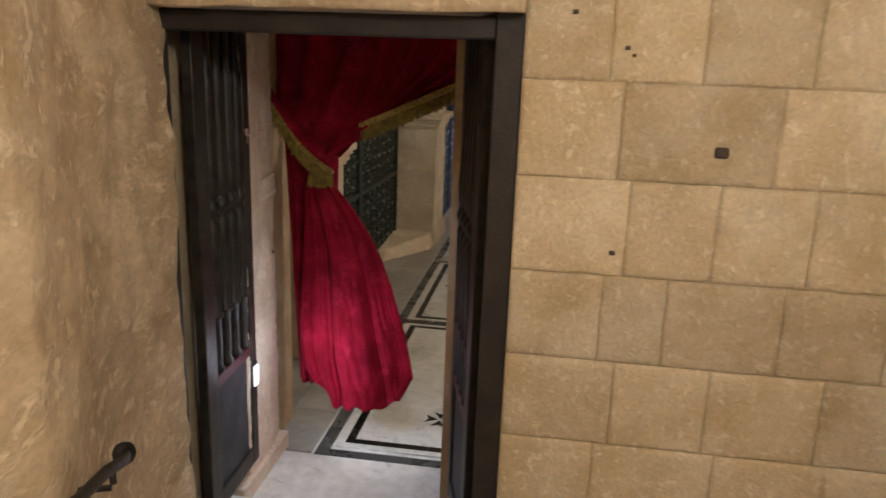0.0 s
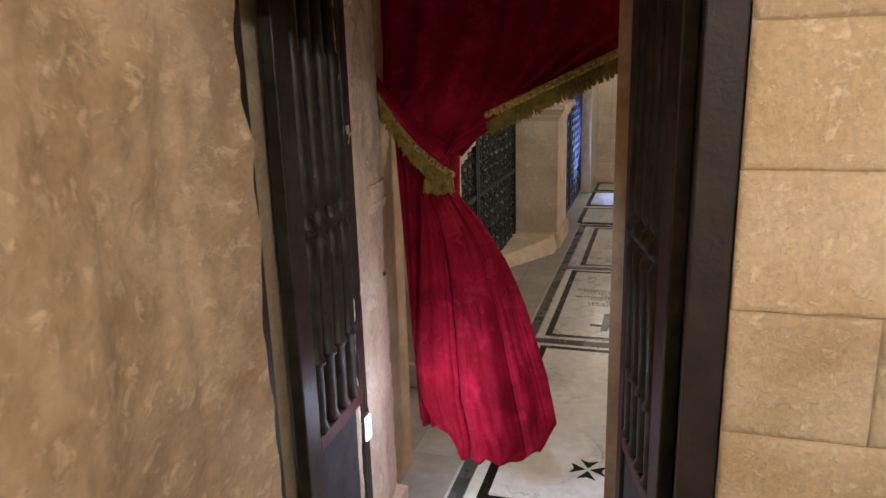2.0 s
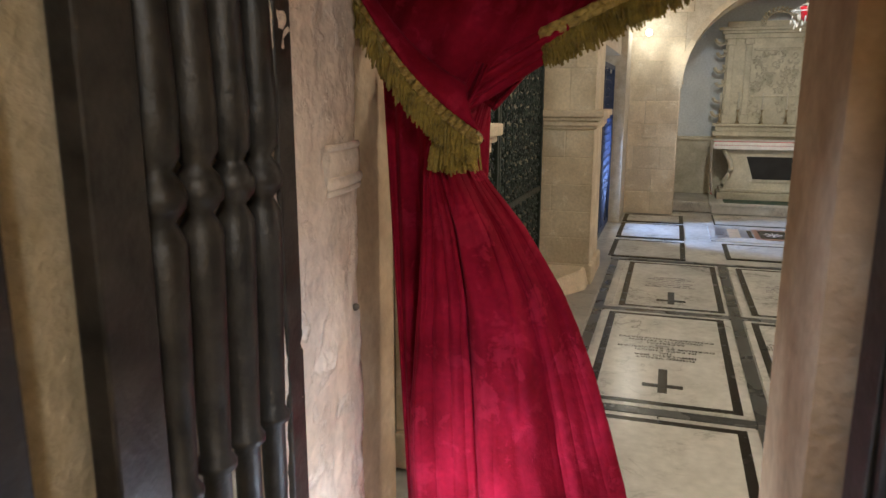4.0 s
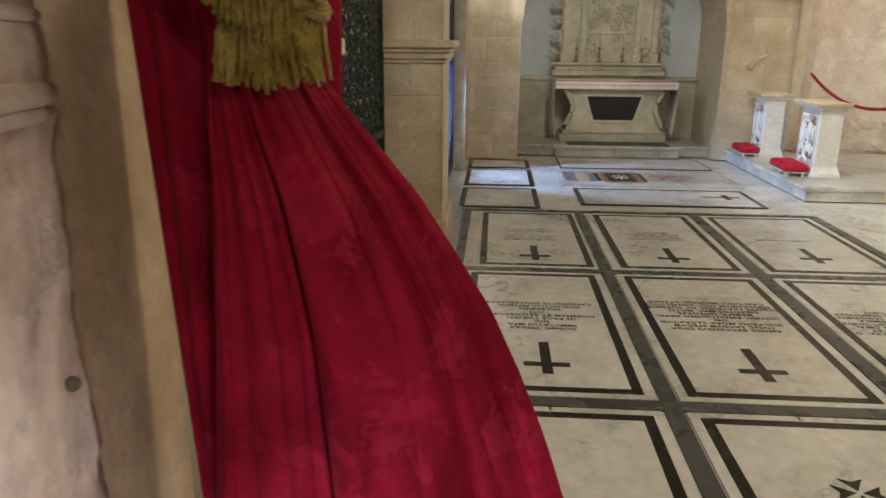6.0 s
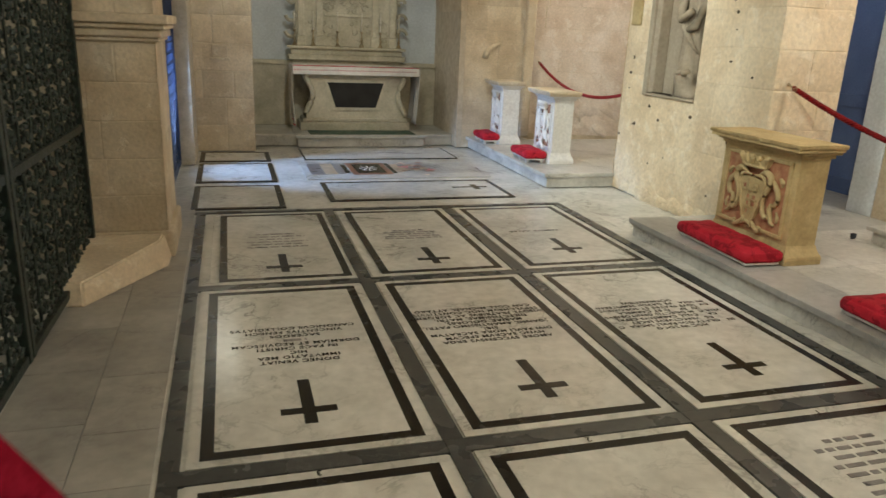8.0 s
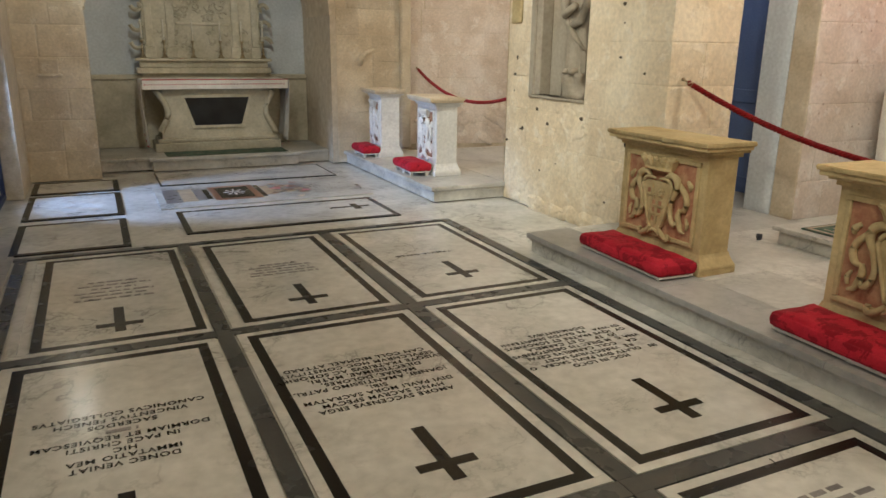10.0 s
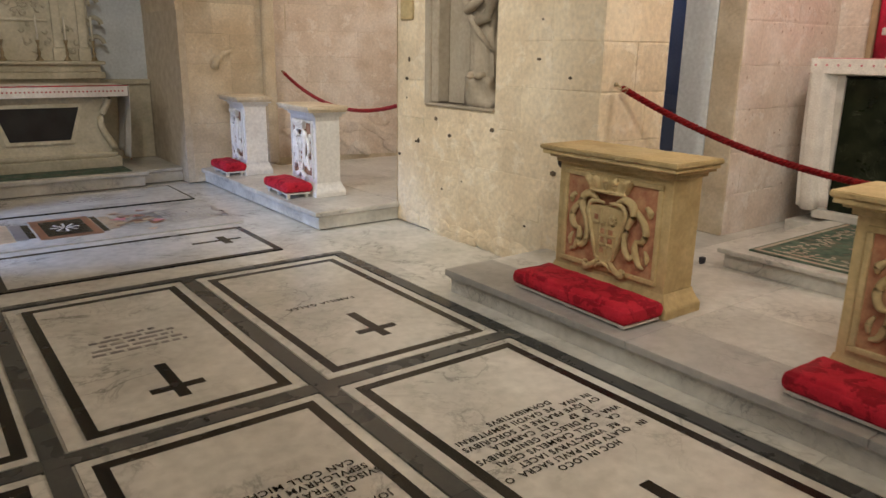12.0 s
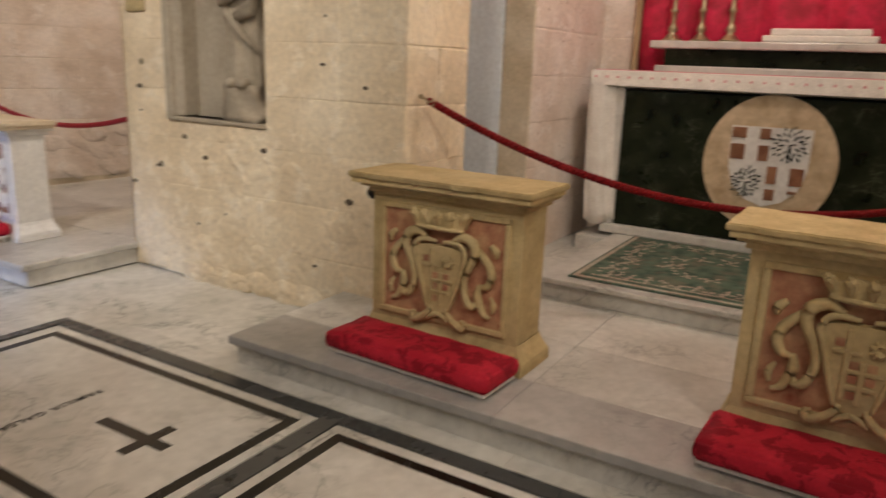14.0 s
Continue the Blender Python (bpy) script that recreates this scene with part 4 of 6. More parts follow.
def side(table, z):
    return float(np.interp(z, [r[0] for r in table][::-1], [r[1] for r in table][::-1]))


def skirt(u, v):
    """The lower half, hanging from the knot in pillowed folds with sharp creases between them."""
    z = 1.97 - (1.97 - float(np.interp(u, *HEM)) - 0.012 * math.sin(u * 40)) * v
    x0, x1 = side(LEFT, z), side(RIGHT, z)
    q = 4.6 * u + 0.55 * math.sin(6.0 * u) + 0.16 * math.sin(15 * u + 1) + 0.10 * math.sin(4 * v + 7 * u)
    k = math.floor(q)
    calm = float(np.interp(u, (0, 0.15, 0.3, 0.6, 0.75, 1.0), (0.5, 0.7, 1.0, 1.0, 0.4, 0.3)))
    depth = calm * (0.65 + 0.35 * math.sin(3.7 * k + 1.0)) * (0.022 + 0.055 * min(v * 1.4, 1.0))
    pillow = abs(math.sin(math.pi * q)) ** 0.8
    small = calm * abs(math.sin(math.pi * (2.6 * q + 0.3 * k))) ** 0.8 * (0.012 * max(0.0, 1 - 1.3 * v) + 0.006)
    y = CY - 0.02 + 0.10 * u ** 3 - 0.08 * math.sin(math.pi * u) * ease(v) - depth * (pillow - 0.4) - small
    y += 0.016 * noise.noise(Vector((u * 5, v * 3.5, 7.0))) + 0.009 * noise.noise(Vector((u * 16, v * 14, 3.0))) * (0.4 + v)
    return Vector((x0 + (x1 - x0) * u + 0.006 * math.sin(2 * math.pi * q) * v, y, z))


cloth("skirt", skirt, 260, 100, curtain)


def back(u, v):
    z = 1.95 - 1.60 * v
    x0 = -1.535 + 0.07 * v
    x1 = -1.20 - 0.04 * v
    return Vector((x0 + (x1 - x0) * u, CY + 0.075 + 0.022 * math.sin(u * 26 + v), z - 0.02 * math.sin(u * 6)))


cloth("back_drape", back, 60, 30, curtain)


def band(u, v):
    """The tie band that wraps the curtain, from the wall hook down to the knot."""
    a = Vector((-1.565, 3.47, 2.20)).lerp(Vector((-1.235, 3.47, 1.80)), u)
    a.z -= 0.05 * math.sin(math.pi * u) - 0.02
    w = 0.09 + 0.12 * u * (1 - 0.2 * u)
    return Vector((a.x + 0.30 * w * v, a.y - 0.05 * math.sin(math.pi * v) - 0.02 * math.sin(u * 3.1) + 0.05 * u, a.z - w * (v - 0.5) + 0.03 * v * u))


tie = cloth("tie_band", band, 40, 14, curtain)


# cloth gathered into the knot
def gather(u, v):
    path = [(-0.76, 3.57, 2.14, 0.03), (-0.92, 3.56, 2.07, 0.06), (-1.06, 3.545, 1.99, 0.075), (-1.18, 3.53, 1.92, 0.08), (-1.24, 3.53, 1.83, 0.07)]
    q = [float(np.interp(v, [0, 0.25, 0.5, 0.75, 1], [w[k] for w in path])) for k in range(4)]
    a = 2 * math.pi * u
    r = q[3] * (1 + 0.16 * math.sin(9 * a + 2 * v) + 0.08 * math.sin(4 * a))
    return Vector((q[0] + 0.5 * r * math.cos(a), q[1] + 0.55 * r * math.sin(a), q[2] + 0.85 * r * math.cos(a)))


cloth("gather", gather, 90, 24, curtain)


def fringe(name, path, drop, parent, seed, n=150, lean=(0, 0, -1)):
    rnd = random.Random(seed)
    path = [Vector(p) for p in path]
    bm = bmesh.new()
    m = len(path) - 1
    for i in range(n):
        t = (i + rnd.random() * 0.6) / n * m
        k = min(int(t), m - 1)
        p = path[k].lerp(path[k + 1], t - k)
        d = Vector(lean) * drop * (0.82 + 0.3 * rnd.random()) + Vector((rnd.gauss(0, 0.006), rnd.gauss(0, 0.006), 0))
        clump = 0.010 * math.sin(i * 0.9) + rnd.gauss(0, 0.003)
        q = p + d
        q.x += clump
        tube(bm, [p + Vector((0, -0.004 - 0.01 * rnd.random(), 0)), p.lerp(q, 0.5) + Vector((0, -0.012, 0)), q], [0.0035, 0.0042, 0.0026], 4)
    part("fringe_threads", bm, GOLD_FRINGE, parent, "gold thread fringe")
    bm = bmesh.new()
    for off in (-0.006, 0.006):
        tube(bm, [path[k].lerp(path[k + 1], s / 8) + Vector((0, -0.014 + 0.005 * math.sin((k * 8 + s) * 1.57 + (0 if off > 0 else 3.14)), off * 1.4)) for k in range(m) for s in range(8)] + [path[-1]], 0.011, 6)
    part("fringe_braid", bm, GOLD_BRAID, parent, "gold braid heading", smooth=True)


fringe("tie_fringe", [band(u, 1.0) + Vector((0.0, -0.012, 0.0)) for u in np.linspace(0.0, 0.97, 12)], 0.09, tie, 3, 620, (-0.15, -0.05, -0.95))
fringe("edge_fringe", [upper(1.0, v) + Vector((0, -0.012, 0)) for v in np.linspace(0.43, 0.93, 12)], 0.085, drape, 4, 620, (0.25, 0, -0.95))
bm = bmesh.new()
rnd = random.Random(6)
for i in range(320):
    a = rnd.random()
    p = Vector((-1.315 + 0.095 * a, 3.50 + 0.03 * rnd.random(), 1.765 + 0.02 * rnd.random()))
    q = p + Vector((0.045 * (a - 0.42), -0.03 + 0.02 * rnd.random(), -0.085 - 0.02 * rnd.random() + 0.02 * abs(a - 0.5)))
    tube(bm, [p, p.lerp(q, 0.5) + Vector((0, -0.012, 0)), q], [0.0035, 0.0048, 0.003], 4)
part("tassel", bm, GOLD_FRINGE, curtain, "gold thread tassel under the knot")
bm = bmesh.new()
tube(bm, [(-1.58, 3.66, 2.80), (-0.20, 3.66, 2.80)], 0.016, 10)
rod = part("rod", bm, IRON, curtain, smooth=True)
for x in np.linspace(-1.52, -0.34, 9):
    bm = bmesh.new()
    tube(bm, [(x + 0.02 * math.cos(a), 3.62 + 0.0 * a, 2.79 + 0.02 * math.sin(a)) for a in np.linspace(0, 6.2, 12)], 0.004, 5)
    part("ring", bm, GOLD_BRAID, rod)

# ---- west gates ----
def scroll(bm, cx, cz, r, turn, n=13, sides=5, thick=0.007, span=4.4):
    pts = []
    for i in range(n):
        a = turn + span * i / (n - 1)
        k = r * (1 - 0.75 * i / (n - 1))
        pts.append((cx + k * math.cos(a), 0, cz + k * math.sin(a)))
    tube(bm, pts, thick, sides)


def ornate_leaf(m, width, label):
    t = thing("ornate_gate_leaf", m, label, "gate", "ornate gate leaves")
    for x in (0.0, width - 0.05):
        boxes("stile", GATE_GREEN, [(x, -0.025, 0.04, x + 0.05, 0.025, 2.62)], t, 0.005)
    for z in (0.04, 0.95, 2.57):
        boxes("rail", GATE_GREEN, [(0.051, -0.02, z, width - 0.051, 0.02, z + 0.05)], t, 0.005)
    n = max(2, int(width / 0.24))
    for i in range(1, n):
        bm = bmesh.new()
        tube(bm, [(0.05 + (width - 0.1) * i / n, 0, 0.09), (0.05 + (width - 0.1) * i / n, 0, 2.57)], 0.010, 6)
        part("bar", bm, GATE_GREEN, t)
    bm = bmesh.new()
    rnd = random.Random(9)
    step = (width - 0.1) / n
    for i in range(n):
        cx = 0.05 + step * (i + 0.5)
        z = 0.15
        while z < 2.5:
            for sx in (-1, 1):
                scroll(bm, cx + sx * step * 0.24, z + rnd.uniform(-0.02, 0.02), 0.050 + 0.012 * rnd.random(), rnd.random() * 1.2 + (0 if sx > 0 else math.pi), n=9, thick=0.010)
                for k in range(3):
                    # curling leaves, each a small pointed blade
                    a, r = rnd.uniform(0, 6.28), rnd.uniform(0.030, 0.055)
                    x0, z0 = cx + sx * step * rnd.uniform(0.06, 0.42), z + rnd.uniform(-0.05, 0.07)
                    y0 = rnd.uniform(-0.022, 0.012)
                    tube(bm, [(x0, y0, z0), (x0 + 0.5 * r * math.cos(a), y0 - 0.014, z0 + 0.5 * r * math.sin(a)), (x0 + r * math.cos(a + 0.4), y0 - 0.004, z0 + r * math.sin(a + 0.4))], [0.007, 0.019, 0.004], 5)
            bmesh.ops.create_icosphere(bm, subdivisions=1, radius=0.018 + 0.008 * rnd.random(), matrix=Matrix.Translation((cx + rnd.uniform(-0.02, 0.02), -0.008, z + 0.04)))
            z += 0.12
    tagged(part("scrollwork", bm, GATE_GREEN, t, "dense leafy wrought scrollwork"), kind="stuff")
    return t


ornate_leaf(pose(-1.93, 8.76, 0, 0, 0, -91), 1.76, "closed dark green wrought-iron gate leaf full of scrollwork")
ornate_leaf(pose(-1.96, 6.98, 0, 0, 0, -91), 1.70, "closed dark green wrought-iron gate leaf full of scrollwork")
# backing panel before the outer wall, its dimness set by colour
setting("gate_backing", BACK_GREEN, [(-3.28, 5.30, 0, -3.25, 8.75, 2.7)], "green-grey backing panel behind the ornate gate, dimmed in colour")

grille = thing("lattice_gate", pose(-1.55, 9.66, 0), "dark blue iron lattice gate in the far opening", "gate")
for y in (0.0, 1.45, 2.90):
    boxes("stile", BLUE_IRON, [(-0.02, y, 0.02, 0.02, y + 0.06, 2.30)], grille, 0.004)
for z in (0.02, 2.24):
    boxes("rail", BLUE_IRON, [(-0.018, 0.061, z, 0.018, 1.449, z + 0.06), (-0.018, 1.511, z, 0.018, 2.899, z + 0.06)], grille, 0.004)
bm = bmesh.new()
for s in (1, -1):
    for i in range(-9, 26):
        c = 0.225 * i
        pts = []
        for y in np.linspace(0.06, 2.90, 41):
            z = c + s * (y * 1.0) + (0 if s > 0 else 0.9)
            if 0.08 < z < 2.24:
                pts.append((0.004 * s, y, z))
        if len(pts) > 2:
            tube(bm, pts, 0.009, 5)
tagged(part("lattice", bm, BLUE_IRON, grille), kind="stuff")
# self-lit panel, stands in for the bright outdoors
tagged(boxes("backdrop", DAYLIGHT, [(-3.28, 9.9, 0.2, -3.26, 12.6, 2.45)]), "glowing backdrop panel for the daylight beyond the lattice gate", kind="structure")

# ---- main altar ----
altar = thing("altar", pose(0.93, 14.0, 0), "carved grey stone altar with a dark slate panel and white cloth", "altar")
boxes("step_riser", STEP_MARBLE, [(-0.92, -0.02, 0, 0.98, 0.6, 0.13)], altar, 0.004)
boxes("step_tread", STEP_MARBLE, [(-0.96, -0.06, 0.13, 1.02, 0.6, 0.175)], altar, 0.008)
boxes("carpet", CARPET, [(-0.74, 0.02, 0.175, 0.86, 0.45, 0.182)], altar, 0.002)


def outline(w0, w1, w2, z0, z1, n=14):
    """Half widths at foot, waist and top, curving in between."""
    right = []
    for i in range(n + 1):
        s = i / n
        w = w0 + (w2 - w0) * s - (((w0 + w2) / 2) - w1) * math.sin(math.pi * s) ** 1.5
        right.append((w, z0 + (z1 - z0) * s))
    return [(-x, z) for x, z in right[::-1]] + right


bm = bmesh.new()
box(bm, -0.84, 0.44, 0.175, 0.86, 1.0, 0.30, 0.015)
box(bm, -0.80, 0.46, 0.30, 0.82, 1.0, 0.36, 0.02)
part("plinth", bm, ALTAR_STONE, altar)
bm = bmesh.new()
pts = outline(0.76, 0.64, 0.82, 0.36, 1.06)
hole = [(-0.42, 0.90), (0.44, 0.90), (0.32, 0.53), (-0.30, 0.53)]
extrude(bm, [(x + 0.01, z) for x, z in pts], 0.5, Matrix.Translation((0, 0.50, 0)))
part("body", bm, ALTAR_STONE, altar)
bm = bmesh.new()
for s in (-1, 1):
    bm = bmesh.new()
    tube(bm, [(s * (0.78 - 0.17 * math.sin(math.pi * i / 12) ** 1.5 * 0.75) + 0.01, 0.47, 0.40 + 0.63 * i / 12) for i in range(13)], 0.04, 8)
    scroll(bm, s * 0.74, 1.0, 0.06, 0 if s > 0 else 3.14, thick=0.016)
    bmesh.ops.translate(bm, verts=[v for v in bm.verts if abs(v.co.y) < 0.05], vec=(0, 0.47, 0))
    part("scroll_bracket", bm, ALTAR_STONE, altar, smooth=True)
bm = bmesh.new()
extrude(bm, [(-0.47, 0.94), (0.49, 0.94), (0.36, 0.49), (-0.34, 0.49)], 0.03, Matrix.Translation((0, 0.475, 0)))
part("panel_frame", bm, ALTAR_STONE, altar)
bm = bmesh.new()
extrude(bm, hole, 0.02, Matrix.Translation((0, 0.468, 0)))
part("slate_panel", bm, BLACK_VOID, altar, "black slate panel")
bm = bmesh.new()
box(bm, -0.93, 0.38, 1.06, 0.96, 1.05, 1.13, 0.015)
part("mensa", bm, ALTAR_STONE, altar)
cl = bmesh.new()
box(cl, -0.945, 0.365, 1.02, 0.975, 0.372, 1.145, 0.002)
box(cl, -0.945, 0.373, 1.131, 0.975, 1.04, 1.145, 0.002)
part("altar_cloth", cl, LINEN, altar, "white linen altar cloth with a red edge")
for s, x in ((-1, -0.955), (1, 0.985)):
    def hang(u, v, s=s, x=x):
        return Vector((x + s * (0.008 + 0.02 * math.sin(u * 14) * v) - s * 0.05 * v * v, 0.37 + 0.60 * u + 0.03 * v * (1 - u), 1.14 - 0.88 * v * (1 - 0.12 * u)))
    fallen = cloth("cloth_end", hang, 24, 14, altar, LINEN)
    def hem(u, v, s=s, x=x):
        p = hang(u, 0.985 + 0.02 * v)
        return p + Vector((s * 0.004, 0, 0))
    cloth("hem", hem, 24, 2, fallen, CUSHION_RED)
bm = bmesh.new()
box(bm, -0.946, 0.36, 1.140, 0.976, 0.374, 1.150)
part("red_edge", bm, CUSHION_RED, altar)
bm = bmesh.new()
for i in range(44):
    x = -0.92 + 0.0425 * i
    box(bm, x, 0.361, 1.075, x + 0.016, 0.365, 1.091)
tagged(part("embroidery", bm, CUSHION_RED, altar), kind="stuff")

retable = thing("retable", pose(0.90, 14.99, 0), "tall carved grey stone retable behind the altar", "retable")
bm = bmesh.new()
for z0, z1, w, y in ((0.17, 1.20, 0.86, 0.08), (1.20, 1.28, 0.92, 0.0), (1.28, 1.37, 0.88, 0.04), (1.37, 1.41, 0.93, -0.02)):
    box(bm, -w, y, z0, w, 0.19, z1, 0.012)
part("gradine", bm, ALTAR_STONE, retable)
boxes("panel", ALTAR_STONE, [(-0.80, 0.10, 1.41, 0.80, 0.18, 3.10)], retable, 0.01)
for x in (-0.72, -0.44, 0.44, 0.72):
    bm = bmesh.new()
    box(bm, x - 0.07, 0.04, 1.41, x + 0.07, 0.10, 1.56, 0.01)
    box(bm, x - 0.05, 0.055, 1.56, x + 0.05, 0.10, 2.72, 0.012)
    box(bm, x - 0.075, 0.03, 2.72, x + 0.075, 0.10, 2.82, 0.015)
    part("pilaster", bm, ALTAR_STONE, retable)
bm = bmesh.new()
for z0, z1, w, y in ((2.82, 2.90, 0.84, 0.05), (2.90, 2.95, 0.88, 0.02), (2.95, 3.00, 0.93, -0.02)):
    box(bm, -w, y, z0, w, 0.14, z1, 0.012)
part("cornice", bm, ALTAR_STONE, retable)
for z in (1.86, 2.62):
    boxes("panel_rail", ALTAR_STONE, [(-0.36, 0.06, z, 0.36, 0.14, z + 0.04)], retable, 0.012)
bm = bmesh.new()
rnd = random.Random(12)
for i in range(70):
    x, z = rnd.uniform(-0.34, 0.34), rnd.uniform(1.95, 2.6)
    scroll(bm, x, z, rnd.uniform(0.03, 0.08), rnd.uniform(0, 6), thick=rnd.uniform(0.010, 0.02), n=9)
for i in range(30):
    scroll(bm, rnd.uniform(-0.75, 0.75), rnd.uniform(1.48, 1.84), rnd.uniform(0.03, 0.06), rnd.uniform(0, 6), thick=0.012, n=9)
for s in (-1, 1):
    for z, r in ((1.62, 0.11), (1.85, 0.10), (2.1, 0.08), (2.35, 0.11), (2.6, 0.09), (2.82, 0.12)):
        scroll(bm, s * (0.82 + 0.3 * r), z, r, 0 if s > 0 else 3.14, thick=0.03, n=12)
for i in range(14):
    a = math.pi * i / 13
    scroll(bm, 0.24 * math.cos(a), 3.06 + 0.2 * math.sin(a), 0.05, a, thick=0.02, n=8)
bmesh.ops.translate(bm, verts=bm.verts, vec=(0, 0.09, 0))
tagged(part("carving", bm, ALTAR_STONE, retable, "weathered carved scrolls"), kind="stuff")


def candlestick(m, h, label, group, fat=1.0):
    t = thing("candlestick", m, label, "candlestick", group)
    bm = bmesh.new()
    lathe(bm, [(r * fat, z) for r, z in ((0.045, 0), (0.045, 0.012), (0.034, 0.022), (0.024, 0.045), (0.014, 0.06), (0.022, 0.085), (0.018, 0.11), (0.010, 0.14), (0.012, h * 0.5), (0.018, h * 0.55), (0.010, h * 0.6), (0.010, h - 0.05), (0.020, h - 0.02), (0.026, h))], 14)
    part("stem", bm, BRASS, t, smooth=True)
    bm = bmesh.new()
    lathe(bm, [(0.011, h), (0.011, h + 0.27), (0.003, h + 0.28)], 10)
    part("candle", bm, WAX, t, "white wax candle", smooth=True)
    return t


first = candlestick(pose(0.075, 15.04, 1.41), 0.24, "tall thin brass candlestick with a white candle", "candlesticks on the main altar")
for x in (0.36, 0.74, 1.12, 1.42, 1.72):
    copy_thing(first, pose(x, 15.04, 1.41))

t = thing("hanging_lamp", pose(0.83, 12.0, 0), "hanging lamp with red glass and crystal drops", "lamp")
bm = bmesh.new()
tube(bm, [(0, 0, 3.0), (0, 0, H)], 0.006, 6)
part("chain", bm, BRASS, t)
bm = bmesh.new()
lathe(bm, [(0.02, 2.80), (0.055, 2.83), (0.065, 2.93), (0.075, 2.98)], 14)
part("red_glass", bm, RED_GLASS, t, "red glass cup", smooth=True)
bm = bmesh.new()
rnd = random.Random(2)
for i in range(40):
    a, r = rnd.random() * 6.283, 0.05 + 0.13 * rnd.random()
    z = 2.84 - 0.16 * rnd.random() + 0.3 * r
    bmesh.ops.create_icosphere(bm, subdivisions=1, radius=0.018, matrix=Matrix.Translation((r * math.cos(a), r * math.sin(a), z)) @ Matrix.Diagonal((0.7, 0.7, 1.6, 1)))
tube(bm, [(0.17 * math.cos(a), 0.17 * math.sin(a), 2.92) for a in np.linspace(0, 6.283, 24)], 0.008, 6)
for k in range(4):
    a = k * math.pi / 2
    tube(bm, [(0.17 * math.cos(a), 0.17 * math.sin(a), 2.92), (0, 0, 3.02)], 0.005, 5)
part("crystal_drops", bm, CRYSTAL, t, "hanging crystal drops")

t = thing("wall_spotlight", pose(-1.12, 13.645, 2.83), "small lit white spotlight on the limestone wall", "spotlight")
bm = bmesh.new()
lathe(bm, [(0.03, 0), (0.05, -0.02), (0.055, -0.10), (0.05, -0.11)], 16, pose(0, 0, 0, -90, 0, 0))
part("housing", bm, LINEN, t, smooth=True)
bm = bmesh.new()
lathe(bm, [(0.045, 0.0), (0.045, 0.006)], 16, pose(0, -0.118, 0, 90, 0, 0))
part("bulb", bm, BULB, t, "glowing white lens")

# ---- pedestals ----
def curve(pts, n=5):
    """A smooth line through the points."""
    ps = [Vector(q) for q in pts]
    ps = [2 * ps[0] - ps[1]] + ps + [2 * ps[-1] - ps[-2]]
    out = []
    for a, b, c, d in zip(ps, ps[1:], ps[2:], ps[3:]):
        for k in range(n):
            t = k / n
            out.append(0.5 * (2 * b + (c - a) * t + (2 * a - 5 * b + 4 * c - d) * t * t + (3 * b - a - 3 * c + d) * t ** 3))
    return out + [ps[-2]]


def swell(radii, count):
    return [float(np.interp(i / (count - 1), np.linspace(0, 1, len(radii)), radii)) for i in range(count)]


